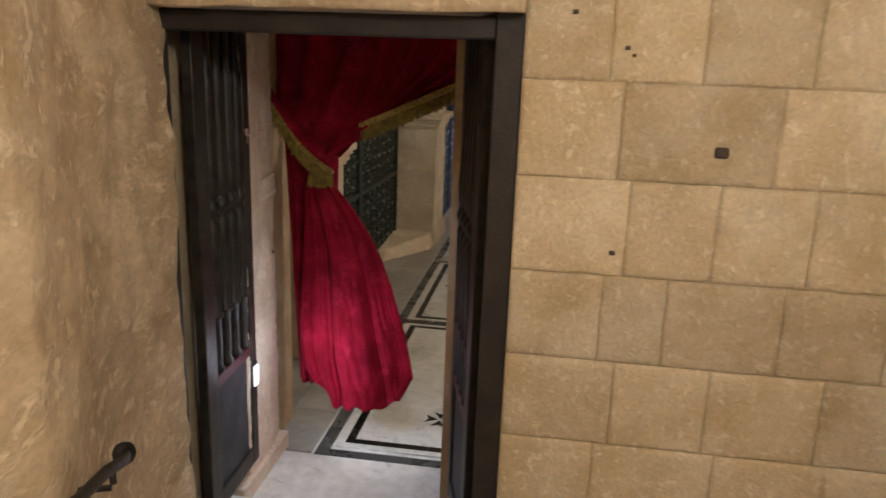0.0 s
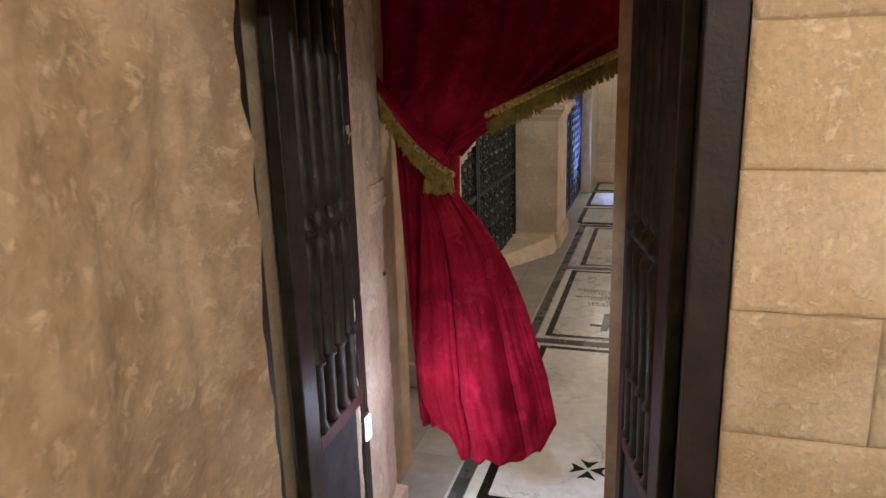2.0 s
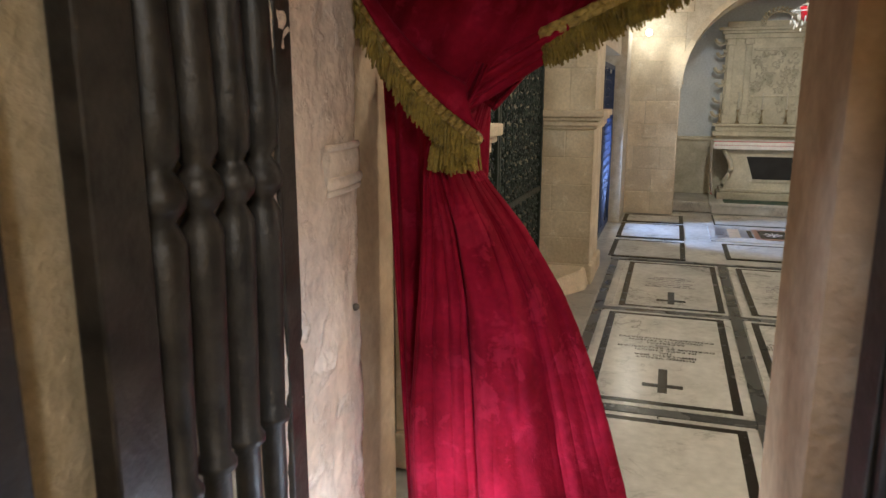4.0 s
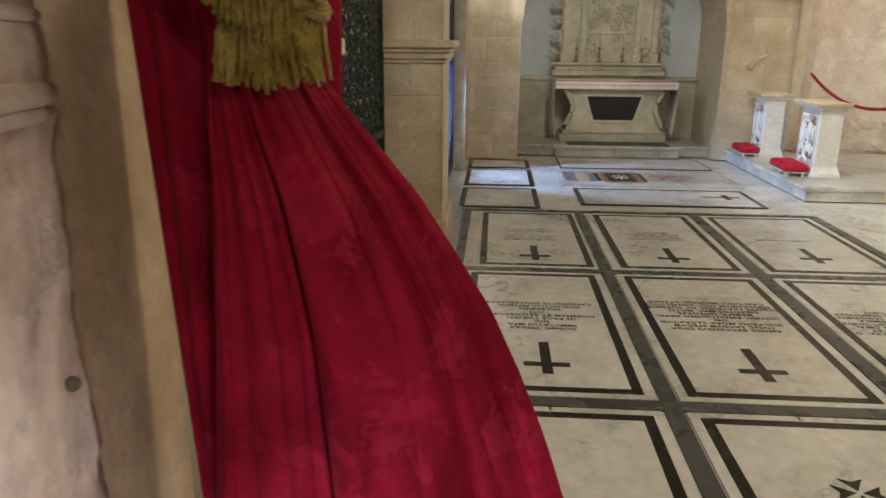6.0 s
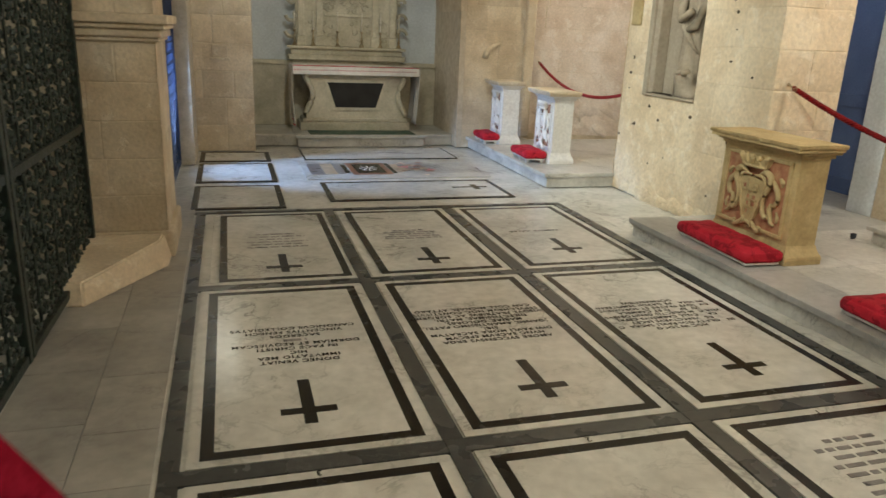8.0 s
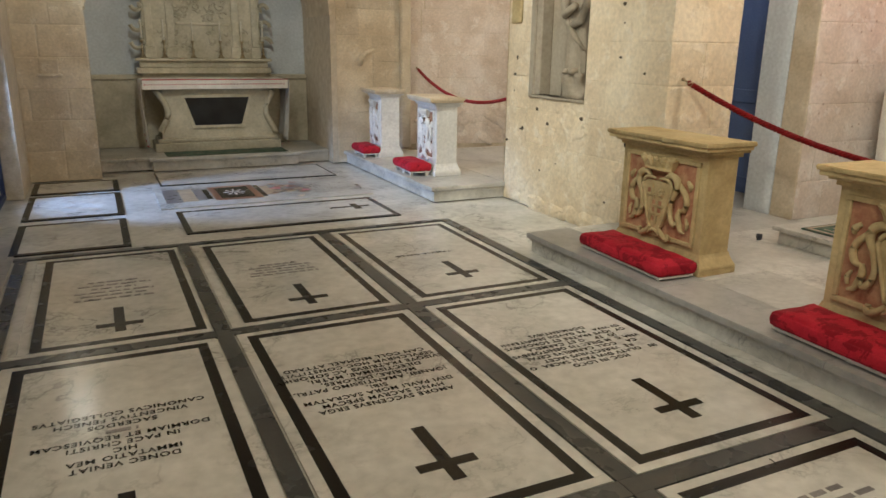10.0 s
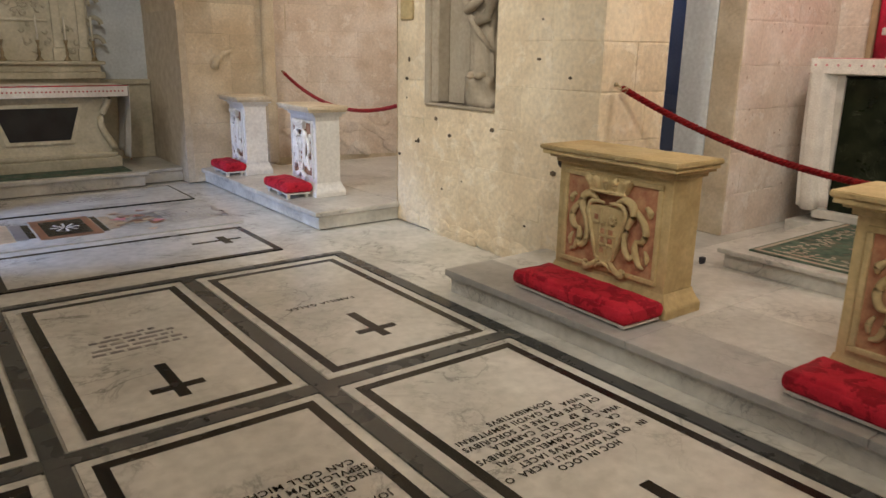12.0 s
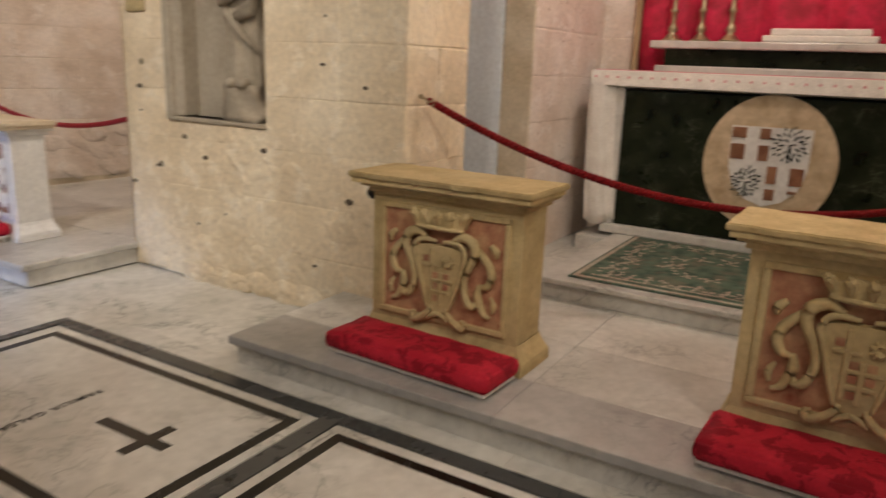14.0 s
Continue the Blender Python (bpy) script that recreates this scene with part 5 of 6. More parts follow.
def pedestal(m, width, label, group, stone, ground, shield_mat):
    """A balustrade pedestal with a carved coat of arms; its face looks along -y, its foot is at the origin."""
    t = thing("pedestal", m, label, "pedestal", group)
    hw, d = width / 2, 0.26
    bm = bmesh.new()
    box(bm, -hw - 0.05, -0.035, 0, hw + 0.05, d + 0.035, 0.045, 0.006)
    slope = [(0.05, 0.045), (0.045, 0.06), (0.028, 0.085), (0.012, 0.115), (0.004, 0.14)]
    loops = [[bm.verts.new(q) for q in ((-hw - o, -o * 0.7, z), (hw + o, -o * 0.7, z), (hw + o, d + o * 0.7, z), (-hw - o, d + o * 0.7, z))] for o, z in slope]
    for lo, hi in zip(loops, loops[1:]):
        for i in range(4):
            bm.faces.new((lo[i], lo[(i + 1) % 4], hi[(i + 1) % 4], hi[i]))
    part("base", bm, stone, t)
    boxes("shaft", stone, [(-hw, 0, 0.135, hw, d, 0.80)], t, 0.006)
    bm = bmesh.new()
    for o, z0, z1 in ((0.02, 0.785, 0.815), (0.05, 0.815, 0.835)):
        box(bm, -hw - o, -o, z0, hw + o, d + o, z1, 0.006)
    part("neck_moulding", bm, stone, t)
    cap = STONE if width < 0.7 else stone
    boxes("cap_fascia", cap, [(-hw - 0.070, -0.098, 0.835, hw + 0.070, d + 0.05, 0.860)], t, 0.005)
    bm = bmesh.new()
    box(bm, -hw - 0.085, -0.115, 0.860, hw + 0.085, d + 0.06, 0.890)
    bmesh.ops.subdivide_edges(bm, edges=[e for e in bm.edges if abs((e.verts[0].co - e.verts[1].co).x) > 0.2], cuts=40)
    for v in bm.verts:
        q = Vector((v.co.x * 14, 3.0 + hw, 0))
        low = v.co.z < 0.875
        v.co.y += (0.009 if low else 0.005) * noise.noise(q) * (1 if v.co.y < 0 else 0.3) + (0.004 if low and v.co.y < 0 else 0)
        v.co.z += (0.003 * noise.noise(q * 1.7) if low else 0.003 * noise.noise(q))
    bmesh.ops.bevel(bm, geom=[e for e in bm.edges if e.calc_face_angle(0) > 0.8], offset=0.006, segments=2, affect="EDGES")
    part("cap_slab", bm, cap, t)
    pw, z0, z1 = hw - 0.085, 0.20, 0.72
    bm = bmesh.new()
    for a, b, c, e in ((-pw - 0.03, z0 - 0.03, pw + 0.03, z0), (-pw - 0.03, z1, pw + 0.03, z1 + 0.03), (-pw - 0.03, z0, -pw, z1), (pw, z0, pw + 0.03, z1)):
        box(bm, a, -0.018, b, c, 0.002, e, 0.006)
    part("frame_moulding", bm, stone, t)
    boxes("field", ground, [(-pw, -0.004, z0, pw, 0.001, z1)], t)
    k = pw / 0.34
    cz = (z0 + z1) / 2 - 0.02
    bm = bmesh.new()
    half = [(0.0, -0.23), (0.06, -0.20), (0.092, -0.12), (0.122, -0.04), (0.15, 0.04), (0.155, 0.10), (0.12, 0.135), (0.06, 0.12), (0.0, 0.14)]
    extrude(bm, [(x * k, cz + z) for x, z in half] + [(-x * k, cz + z) for x, z in half[-2:0:-1]], 0.03, Matrix.Translation((0, -0.032, 0)))
    bmesh.ops.bevel(bm, geom=bm.edges[:], offset=0.010, segments=2, affect="EDGES")
    shield = part("shield", bm, shield_mat, t)
    bm = bmesh.new()
    for x0, z0c, x1, z1c in ((-0.095, 0.02, 0.0, 0.035), (-0.055, -0.16, -0.035, 0.115), (0.0, -0.17, 0.02, 0.0), (-0.05, -0.05, 0.08, -0.035), (-0.05, -0.11, 0.06, -0.095)):
        box(bm, x0 * k, -0.042, cz + z0c, x1 * k, -0.031, cz + z1c, 0.003)
    part("inlaid_cross", bm, stone, shield)
    for x, zz in ((-0.075, 0.06), (-0.018, -0.02), (0.042, -0.02), (-0.018, -0.072), (0.04, -0.072), (-0.016, -0.135)):
        bm = bmesh.new()
        box(bm, (x - 0.016) * k, -0.0365, cz + zz - 0.016, (x + 0.016) * k, -0.0315, cz + zz + 0.016, 0.002)
        part("quarter", bm, ground, shield)
    bm = bmesh.new()
    for i in range(9):
        q = 0.7 * i
        tube(bm, [(0.055 * k, -0.034, cz + 0.055), ((0.055 + 0.018 * math.cos(q)) * k, -0.044, cz + 0.055 + 0.02 * math.sin(q)), ((0.055 + 0.036 * math.cos(q)) * k, -0.036, cz + 0.055 + 0.04 * math.sin(q))], [0.006, 0.010, 0.003], 6)
    part("rosette", bm, stone, shield)
    bm = bmesh.new()
    for s in (-1, 1):
        def band_of(pts, radii, y=-0.026):
            line = curve([(s * x * k, y, cz + z) for x, z in pts])
            tube(bm, line, [r * 0.82 for r in swell(radii, len(line))], 8, 1.1)
        # outer scroll sweeping down, inner lip, foot volute, limb and ribbon beside it
        band_of([(0.075, 0.165), (0.13, 0.19), (0.185, 0.165), (0.195, 0.11), (0.165, 0.04), (0.145, -0.03), (0.15, -0.09), (0.175, -0.135), (0.205, -0.14), (0.205, -0.115)], [0.014, 0.026, 0.030, 0.026, 0.020, 0.018, 0.020, 0.022, 0.016, 0.008], -0.030)
        band_of([(0.02, 0.15), (0.07, 0.155), (0.12, 0.145), (0.145, 0.10), (0.13, 0.04), (0.105, -0.04), (0.082, -0.12), (0.062, -0.19)], [0.010, 0.014, 0.016, 0.016, 0.014, 0.013, 0.013, 0.010], -0.034)
        band_of([(0.045, -0.18), (0.06, -0.215), (0.10, -0.25), (0.14, -0.265), (0.155, -0.235), (0.13, -0.225)], [0.012, 0.018, 0.022, 0.022, 0.014, 0.008], -0.030)
        band_of([(0.0, -0.215), (0.03, -0.225), (0.06, -0.25)], [0.016, 0.014, 0.010], -0.034)
        band_of([(0.20, 0.15), (0.235, 0.11), (0.27, 0.07), (0.285, 0.02), (0.265, -0.03), (0.225, -0.04)], [0.012, 0.022, 0.024, 0.024, 0.022, 0.012], -0.018)
        band_of([(0.225, -0.03), (0.215, -0.08), (0.23, -0.13), (0.25, -0.17), (0.285, -0.185)], [0.014, 0.024, 0.022, 0.018, 0.010], -0.018)
        band_of([(0.27, 0.17), (0.30, 0.14), (0.30, 0.11)], [0.014, 0.024, 0.010], -0.010)
        band_of([(0.28, -0.08), (0.30, -0.12), (0.295, -0.16)], [0.008, 0.018, 0.010], -0.010)
    part("scroll_relief", bm, stone, t, smooth=True)
    bm = bmesh.new()
    extrude(bm, [(-0.125 * k, z1 - 0.065), (0.125 * k, z1 - 0.065), (0.155 * k, z1 - 0.01), (0.175 * k, z1 + 0.018), (0.10 * k, z1 + 0.004), (0.05 * k, z1 + 0.022), (0, z1 + 0.006), (-0.05 * k, z1 + 0.022), (-0.10 * k, z1 + 0.004), (-0.175 * k, z1 + 0.018), (-0.155 * k, z1 - 0.01)], 0.05, Matrix.Translation((0, -0.05, 0)))
    tube(bm, [(-0.13 * k * math.cos(math.pi * i / 14), -0.034 - 0.022 * math.sin(math.pi * i / 14), z1 - 0.060) for i in range(15)], 0.011, 7)
    for i in range(5):
        x, y = (-0.135 + 0.0675 * i) * k, -0.046 - 0.014 * math.sin(math.pi * i / 4)
        tube(bm, curve([(x * 0.92, y + 0.010, z1 - 0.045), (x, y, z1 - 0.005), (x * 1.10, y - 0.006, z1 + 0.014), (x * 1.20, y + 0.006, z1 + 0.026)], 3), [0.012, 0.016, 0.019, 0.021, 0.022, 0.022, 0.020, 0.016, 0.011, 0.005], 7)
    part("crown", bm, stone, t)
    return t


pedestal(pose(2.94, 7.83, 0.16, 0, 0, -90), 0.84, "yellow stone pedestal carved with a red and gold coat of arms", "yellow pedestals", YELLOW_STONE, RED_GROUND, YELLOW_STONE)
pedestal(pose(2.90, 6.03, 0.16, 0, 0, -91), 0.84, "yellow stone pedestal with coat of arms before the green marble altar", "yellow pedestals", YELLOW_STONE, RED_GROUND, YELLOW_STONE)
pedestal(pose(2.91, 11.80, 0.17, 0, 0, -92), 0.60, "white marble pedestal with a carved coat of arms on the step", "white pedestals", WHITE_CARVED, BROWN_GROUND, WHITE_CARVED)
pedestal(pose(2.84, 13.36, 0.17, 0, 0, -92), 0.50, "white marble pedestal with a carved coat of arms by the corner", "white pedestals", WHITE_CARVED, BROWN_GROUND, WHITE_CARVED)


def cushion(m, length, depth, label, group, stand=0.0):
    """A padded kneeler on a low white board; stand: how far its feet raise it further."""
    t = thing("kneeler_cushion", m @ Matrix.Translation((0, 0, stand)), label, "cushion", group)
    boxes("board", LINEN, [(-length / 2 + 0.005, -depth / 2 + 0.01, 0.012, length / 2 - 0.005, depth / 2 - 0.01, 0.028)], t, 0.003)
    for sx in (-1, 0, 1):
        for sy in (-1, 1):
            boxes("foot", LINEN, [(sx * (length / 2 - 0.05) - 0.02, sy * (depth / 2 - 0.04) - 0.015, -stand, sx * (length / 2 - 0.05) + 0.02, sy * (depth / 2 - 0.04) + 0.015, 0.012)], t)
    bm = bmesh.new()
    box(bm, -length / 2, -depth / 2, 0.028, length / 2, depth / 2, 0.115)
    bmesh.ops.subdivide_edges(bm, edges=bm.edges[:], cuts=9, use_grid_fill=True)
    for v in bm.verts:
        x, y, z = v.co
        ex, ey = max(0, abs(x) / (length / 2)), max(0, abs(y) / (depth / 2))
        crown = 0.018 * (1 - ex ** 6) * (1 - ey ** 4)
        if z > 0.07:
            v.co.z += crown + 0.007 * noise.noise(v.co * 11)
        rim = ((z - 0.0715) / 0.0435) ** 2
        v.co.y += (y > 0) * 0.01 * (1 - rim) * ey - (y < 0) * 0.01 * (1 - rim) * ey + 0.005 * noise.noise(Vector((x * 14, 4, z * 9))) * ey
        v.co.x += (0.008 * (1 - rim) * ex) * (1 if x > 0 else -1)
    bmesh.ops.bevel(bm, geom=[e for e in bm.edges if e.calc_face_angle(0) > 0.8], offset=0.012, segments=2, affect="EDGES")
    part("upholstery", bm, CUSHION_RED, t, smooth=True)
    return t


cushion(pose(2.76, 7.84, 0.16, 0, 0, -92.5), 0.92, 0.30, "red damask kneeling cushion before the yellow pedestal", "kneeler cushions")
cushion(pose(2.72, 6.03, 0.16, 0, 0, -92), 0.94, 0.31, "red damask kneeling cushion on the marble platform", "kneeler cushions")
cushion(pose(2.73, 11.82, 0.17, 0, 0, -93), 0.58, 0.27, "red kneeling cushion before a white pedestal", "kneeler cushions", 0.03)
cushion(pose(2.70, 13.36, 0.17, 0, 0, -93), 0.52, 0.24, "red kneeling cushion near the corner", "kneeler cushions", 0.025)


def rope(a, b, sag, radius, label, cord=ROPE_RED):
    t = thing("barrier_rope", pose(0, 0, 0), label, "rope", "barrier ropes")
    a, b = Vector(a), Vector(b)
    n = 230
    def at(s):
        p = a.lerp(b, s)
        p.z -= sag * 4 * s * (1 - s)
        return p
    bm = bmesh.new()
    for k in range(3):
        pts = []
        for i in range(n + 1):
            s = i / n
            w = 2 * math.pi * (s * (b - a).length / 0.085 + k / 3)
            d = (b - a).normalized()
            sd = d.cross(Vector((0, 0, 1))).normalized()
            up = sd.cross(d)
            pts.append(at(s) + radius * 0.55 * (math.cos(w) * sd + math.sin(w) * up))
        tube(bm, pts, radius * 0.62, 6)
    part("cord", bm, cord, t, smooth=True)
    bm = bmesh.new()
    d = (at(0.04) - a).normalized()
    tube(bm, [a, a + d * 0.045], [radius * 0.9, radius * 1.05], 10)
    tube(bm, [a - d * 0.04, a], [0.008, 0.008], 8)
    bmesh.ops.create_icosphere(bm, subdivisions=2, radius=0.016, matrix=Matrix.Translation(a - d * 0.045))
    part("end_cap", bm, BRASS, t, "brass end hook", smooth=True)
    return t


rope((3.60, 8.36, 1.375), (5.10, 5.20, 1.10), 0.40, 0.022, "twisted dark red barrier rope hooked to the pier")
rope((3.80, 14.12, 1.29), (3.74, 10.94, 1.16), 0.28, 0.020, "red barrier rope across the side recess", ROPE_BRIGHT)

# draped figure standing in the pier's niche
bm = bmesh.new()
BODY = [(0.00, 0.00, 0.145), (0.05, 0.00, 0.150), (0.18, 0.005, 0.140), (0.34, 0.015, 0.155), (0.44, 0.02, 0.165), (0.54, 0.01, 0.140), (0.66, -0.01, 0.165), (0.78, -0.01, 0.170), (0.86, -0.01, 0.130), (0.90, -0.01, 0.055), (0.95, -0.01, 0.07), (1.02, -0.01, 0.085), (1.09, -0.01, 0.06), (1.12, -0.01, 0.02)]
rings = []
for i in range(80):
    z = 1.12 * i / 79
    cy, r = (float(np.interp(z, [q[0] for q in BODY], [q[k] for q in BODY])) for k in (1, 2))
    ring = []
    for k in range(48):
        a = 2 * math.pi * k / 48
        low = max(0.0, 1 - z / 0.55)
        fold = 0.24 * (0.3 + low) * abs(math.sin(5.5 * a + 1.5 * z + math.sin(3 * a))) + 0.10 * math.sin(7 * a - 9 * z) * (0.45 < z < 0.85)
        f = r * (0.94 + (fold if z < 0.88 else 0) + 0.12 * noise.noise(Vector((math.cos(a) * 3, math.sin(a) * 3, z * 7))))
        ring.append(bm.verts.new((0.60 * f * math.cos(a), cy + f * math.sin(a), 0.23 + z)))
    rings.append(ring)
for a, b in zip(rings, rings[1:]):
    for k in range(48):
        bm.faces.new((a[k], a[(k + 1) % 48], b[(k + 1) % 48], b[k]))
bm.faces.new(rings[0][::-1])
bm.faces.new(rings[-1])
tube(bm, [(-0.03, 0.15, 1.00), (-0.09, 0.17, 0.86), (-0.12, 0.10, 0.76), (-0.13, 0.00, 0.80), (-0.12, -0.06, 0.84)], [0.05, 0.048, 0.045, 0.038, 0.03], 10)
tube(bm, [(-0.02, -0.14, 1.00), (-0.07, -0.17, 0.86), (-0.11, -0.12, 0.70), (-0.12, -0.02, 0.66)], [0.05, 0.046, 0.045, 0.03], 10)
for s, z0 in ((0, 0.70),):
    tube(bm, [(-0.05, 0.16, z0 + 0.08), (-0.10, 0.08, z0 - 0.02), (-0.11, -0.04, z0 - 0.13), (-0.06, -0.14, z0 - 0.26)], [0.016, 0.030, 0.030, 0.012], 8)
block = bmesh.ops.create_cube(bm, size=1.0, matrix=Matrix.Translation((0, 0, 0.12)) @ Matrix.Diagonal((0.20, 0.30, 0.24, 1)))["verts"]
bmesh.ops.subdivide_edges(bm, edges=[e for e in bm.edges if e.verts[0] in block and e.verts[1] in block], cuts=5, use_grid_fill=True)
for v in bm.verts:
    if v.co.z < 0.2399:
        v.co += Vector((0.07, 0.09, 0.0)) * noise.noise(v.co * 7) * (v.co.z > 0.01) + Vector((0.2, 0.3, 0)) * Vector((v.co.x, v.co.y, 0)).length * (0.12 - v.co.z) * (1 if v.co.y > 0 else -1)
for y in (0.05, -0.06):
    tube(bm, [(-0.06, y, 0.255), (-0.12, y + 0.01, 0.25), (-0.15, y + 0.015, 0.24)], [0.035, 0.032, 0.015], 8)
st = part("statue", bm, SHADED_NICHE_STONE, smooth=True)
st.matrix_world = pose(3.545, 9.72, NZ)
tagged(st, "weathered grey stone statue of a draped figure in the pier's niche", "statue")

# ---- side chapel altar ----
sa = thing("side_altar", pose(5.72, 6.77, 0.30, 0, 0, -90), "dark green marble altar with a round coat of arms", "altar")
boxes("plinth", STEP_MARBLE, [(-1.20, -0.06, 0, 1.20, 0.6, 0.07)], sa, 0.012)
boxes("frontal", GREEN_MARBLE, [(-1.10, 0, 0.07, 1.10, 0.5, 1.14)], sa, 0.004)
boxes("side_slab", STEP_MARBLE, [(-1.19, -0.02, 0.07, -1.101, 0.55, 1.16)], sa, 0.006)
boxes("side_slab", STEP_MARBLE, [(1.101, -0.02, 0.07, 1.19, 0.55, 1.16)], sa, 0.006)
boxes("mensa", STEP_MARBLE, [(-1.34, -0.07, 1.16, 1.34, 0.6, 1.22)], sa, 0.01)
bm = bmesh.new()
box(bm, -1.36, -0.09, 1.17, 1.36, -0.078, 1.285, 0.003)
box(bm, -1.36, -0.078, 1.272, 1.36, 0.35, 1.285, 0.003)
part("altar_cloth", bm, LINEN, sa, "white linen altar cloth with red dots")
bm = bmesh.new()
for i in range(31):
    lathe(bm, [(0.010, 0), (0.010, 0.003)], 8, pose(-1.32 + 0.088 * i, -0.09, 1.235, 90, 0, 0))
tagged(part("red_dots", bm, PINK_CLOTH, sa), kind="stuff")
boxes("cloth_cover", PINK_CLOTH, [(-1.32, -0.07, 1.285, 1.32, 0.32, 1.292)], sa)
PLAN = [(1.375, 0.34), (1.375, 0.10), (1.37, -0.06), (1.34, -0.088), (1.25, -0.086), (1.20, -0.04), (1.15, -0.005)]
for s in (-1, 1):
    def fall(u, v, s=s):
        q = u * (len(PLAN) - 1)
        i = min(int(q), len(PLAN) - 2)
        f = q - i
        x, y = (PLAN[i][j] * (1 - f) + PLAN[i + 1][j] * f for j in (0, 1))
        return Vector((s * (x - 0.05 * v * v + 0.010 * v * math.sin(u * 24)), y + 0.012 * v * math.sin(u * 17), 1.272 - 1.19 * v + 0.02 * math.sin(u * 8) * v))
    cloth("cloth_fall", fall, 48, 14, sa, LINEN)
def ell(r0, rz, y0, y1, name, material, n=40):
    bm = bmesh.new()
    extrude(bm, [(r0 * math.cos(2 * math.pi * i / n), 0.67 + rz * math.sin(2 * math.pi * i / n)) for i in range(n)], y1 - y0, Matrix.Translation((0, y0, 0)))
    return part(name, bm, material, sa)
ell(0.45, 0.49, -0.035, 0.001, "medallion_rim", OCHRE_MARBLE)
bm = bmesh.new()
half = [(0.0, -0.31), (0.12, -0.27), (0.22, -0.18), (0.265, -0.04), (0.27, 0.26)]
extrude(bm, [(x, 0.67 + z) for x, z in half] + [(-x, 0.67 + z) for x, z in half[:0:-1]], 0.008, Matrix.Translation((0, -0.042, 0)))
part("medallion_field", bm, WHITE_CARVED, sa, "white marble shield field")
for x0, z0, x1, z1 in ((-0.262, 0.69, -0.165, 0.80), (-0.262, 0.845, -0.165, 0.92), (-0.075, 0.69, -0.004, 0.80), (-0.075, 0.845, -0.004, 0.92), (0.004, 0.53, 0.07, 0.655), (0.155, 0.53, 0.245, 0.655), (0.004, 0.41, 0.07, 0.49), (0.155, 0.47, 0.21, 0.49)):
    bm = bmesh.new()
    box(bm, x0, -0.050, z0, x1, -0.0415, z1, 0.002)
    part("medallion_quarter", bm, RUST_FIELD, sa, "rust red marble inlay")
for cx, cz, size in ((0.13, 0.82, 1.0), (-0.13, 0.53, 0.85)):
    bm = bmesh.new()
    rnd = random.Random(int(cz * 100))
    for i in range(34):
        a, r = 2.4 * i, size * 0.105 * math.sqrt((i + 0.5) / 34)
        x, z, w = cx + r * math.cos(a), cz + 1.05 * r * math.sin(a), size * rnd.uniform(0.012, 0.022)
        tube(bm, [(x, -0.045, z), (x + w * math.cos(a), -0.048, z + w * math.sin(a)), (x + 2 * w * math.cos(a), -0.045, z + 2 * w * math.sin(a))], [0.003, 0.008, 0.002], 5)
    tube(bm, [(cx, -0.045, cz - 0.13 * size), (cx, -0.046, cz)], 0.008, 6)
    part("inlaid_plant", bm, GREEN_MARBLE, sa)
gr = thing("gradine", pose(6.10, 6.77, 0, 0, 0, -90), "marble gradine shelf with a dark inlay above the altar", "shelf")
boxes("foot", STEP_MARBLE, [(-1.00, -0.02, 1.575, 1.00, 0.25, 1.64)], gr, 0.012)
boxes("body", STEP_MARBLE, [(-0.95, 0.03, 0.30, 0.95, 0.25, 1.575)], gr)
boxes("inlay", GREEN_MARBLE, [(-0.93, 0.0, 1.64, 0.93, 0.25, 1.77)], gr, 0.003)
boxes("ledge", STEP_MARBLE, [(-1.04, -0.07, 1.77, 1.04, 0.27, 1.83)], gr, 0.012)
for k, y in enumerate((7.66, 7.44, 7.22)):
    if k == 0:
        cs = candlestick(pose(6.12, y, 1.83), 0.42, "gilt candlestick on the marble gradine", "gilt candlesticks", 1.7)
    else:
        copy_thing(cs, pose(6.12, y, 1.83))
t = thing("reliquary_base", pose(6.12, 6.6, 1.83), "white stone block standing on the gradine", "block")
boxes("block", LINEN, [(-0.06, -0.38, 0, 0.15, 0.38, 0.05), (-0.04, -0.33, 0.05, 0.13, 0.33, 0.10)], t, 0.012)
hang_red = thing("altar_drape", pose(0, 0, 0), "crimson damask hanging behind the side altar", "drape")
cloth("drape", lambda u, v: Vector((6.35 - 0.045 * abs(math.sin(u * 17 + 0.6 * math.sin(u * 9))) - 0.01 * math.sin(u * 61), 7.98 - 2.4 * u, 3.6 - 2.1 * v)), 160, 4, hang_red, DAMASK)
# brown strip added in place of the shadow at the drape's edge
boxes("batten", JAMB_SHADE_BROWN, [(6.33, 7.99, 1.4, 6.38, 8.04, 3.6)], hang_red, 0.004)
rug = thing("rug", pose(0, 0, 0), "green patterned rug on the altar step", "rug")
boxes("field", CARPET, [(4.22, 5.55, 0.30, 5.62, 7.66, 0.312)], rug, 0.004)
bm = bmesh.new()
rnd = random.Random(15)
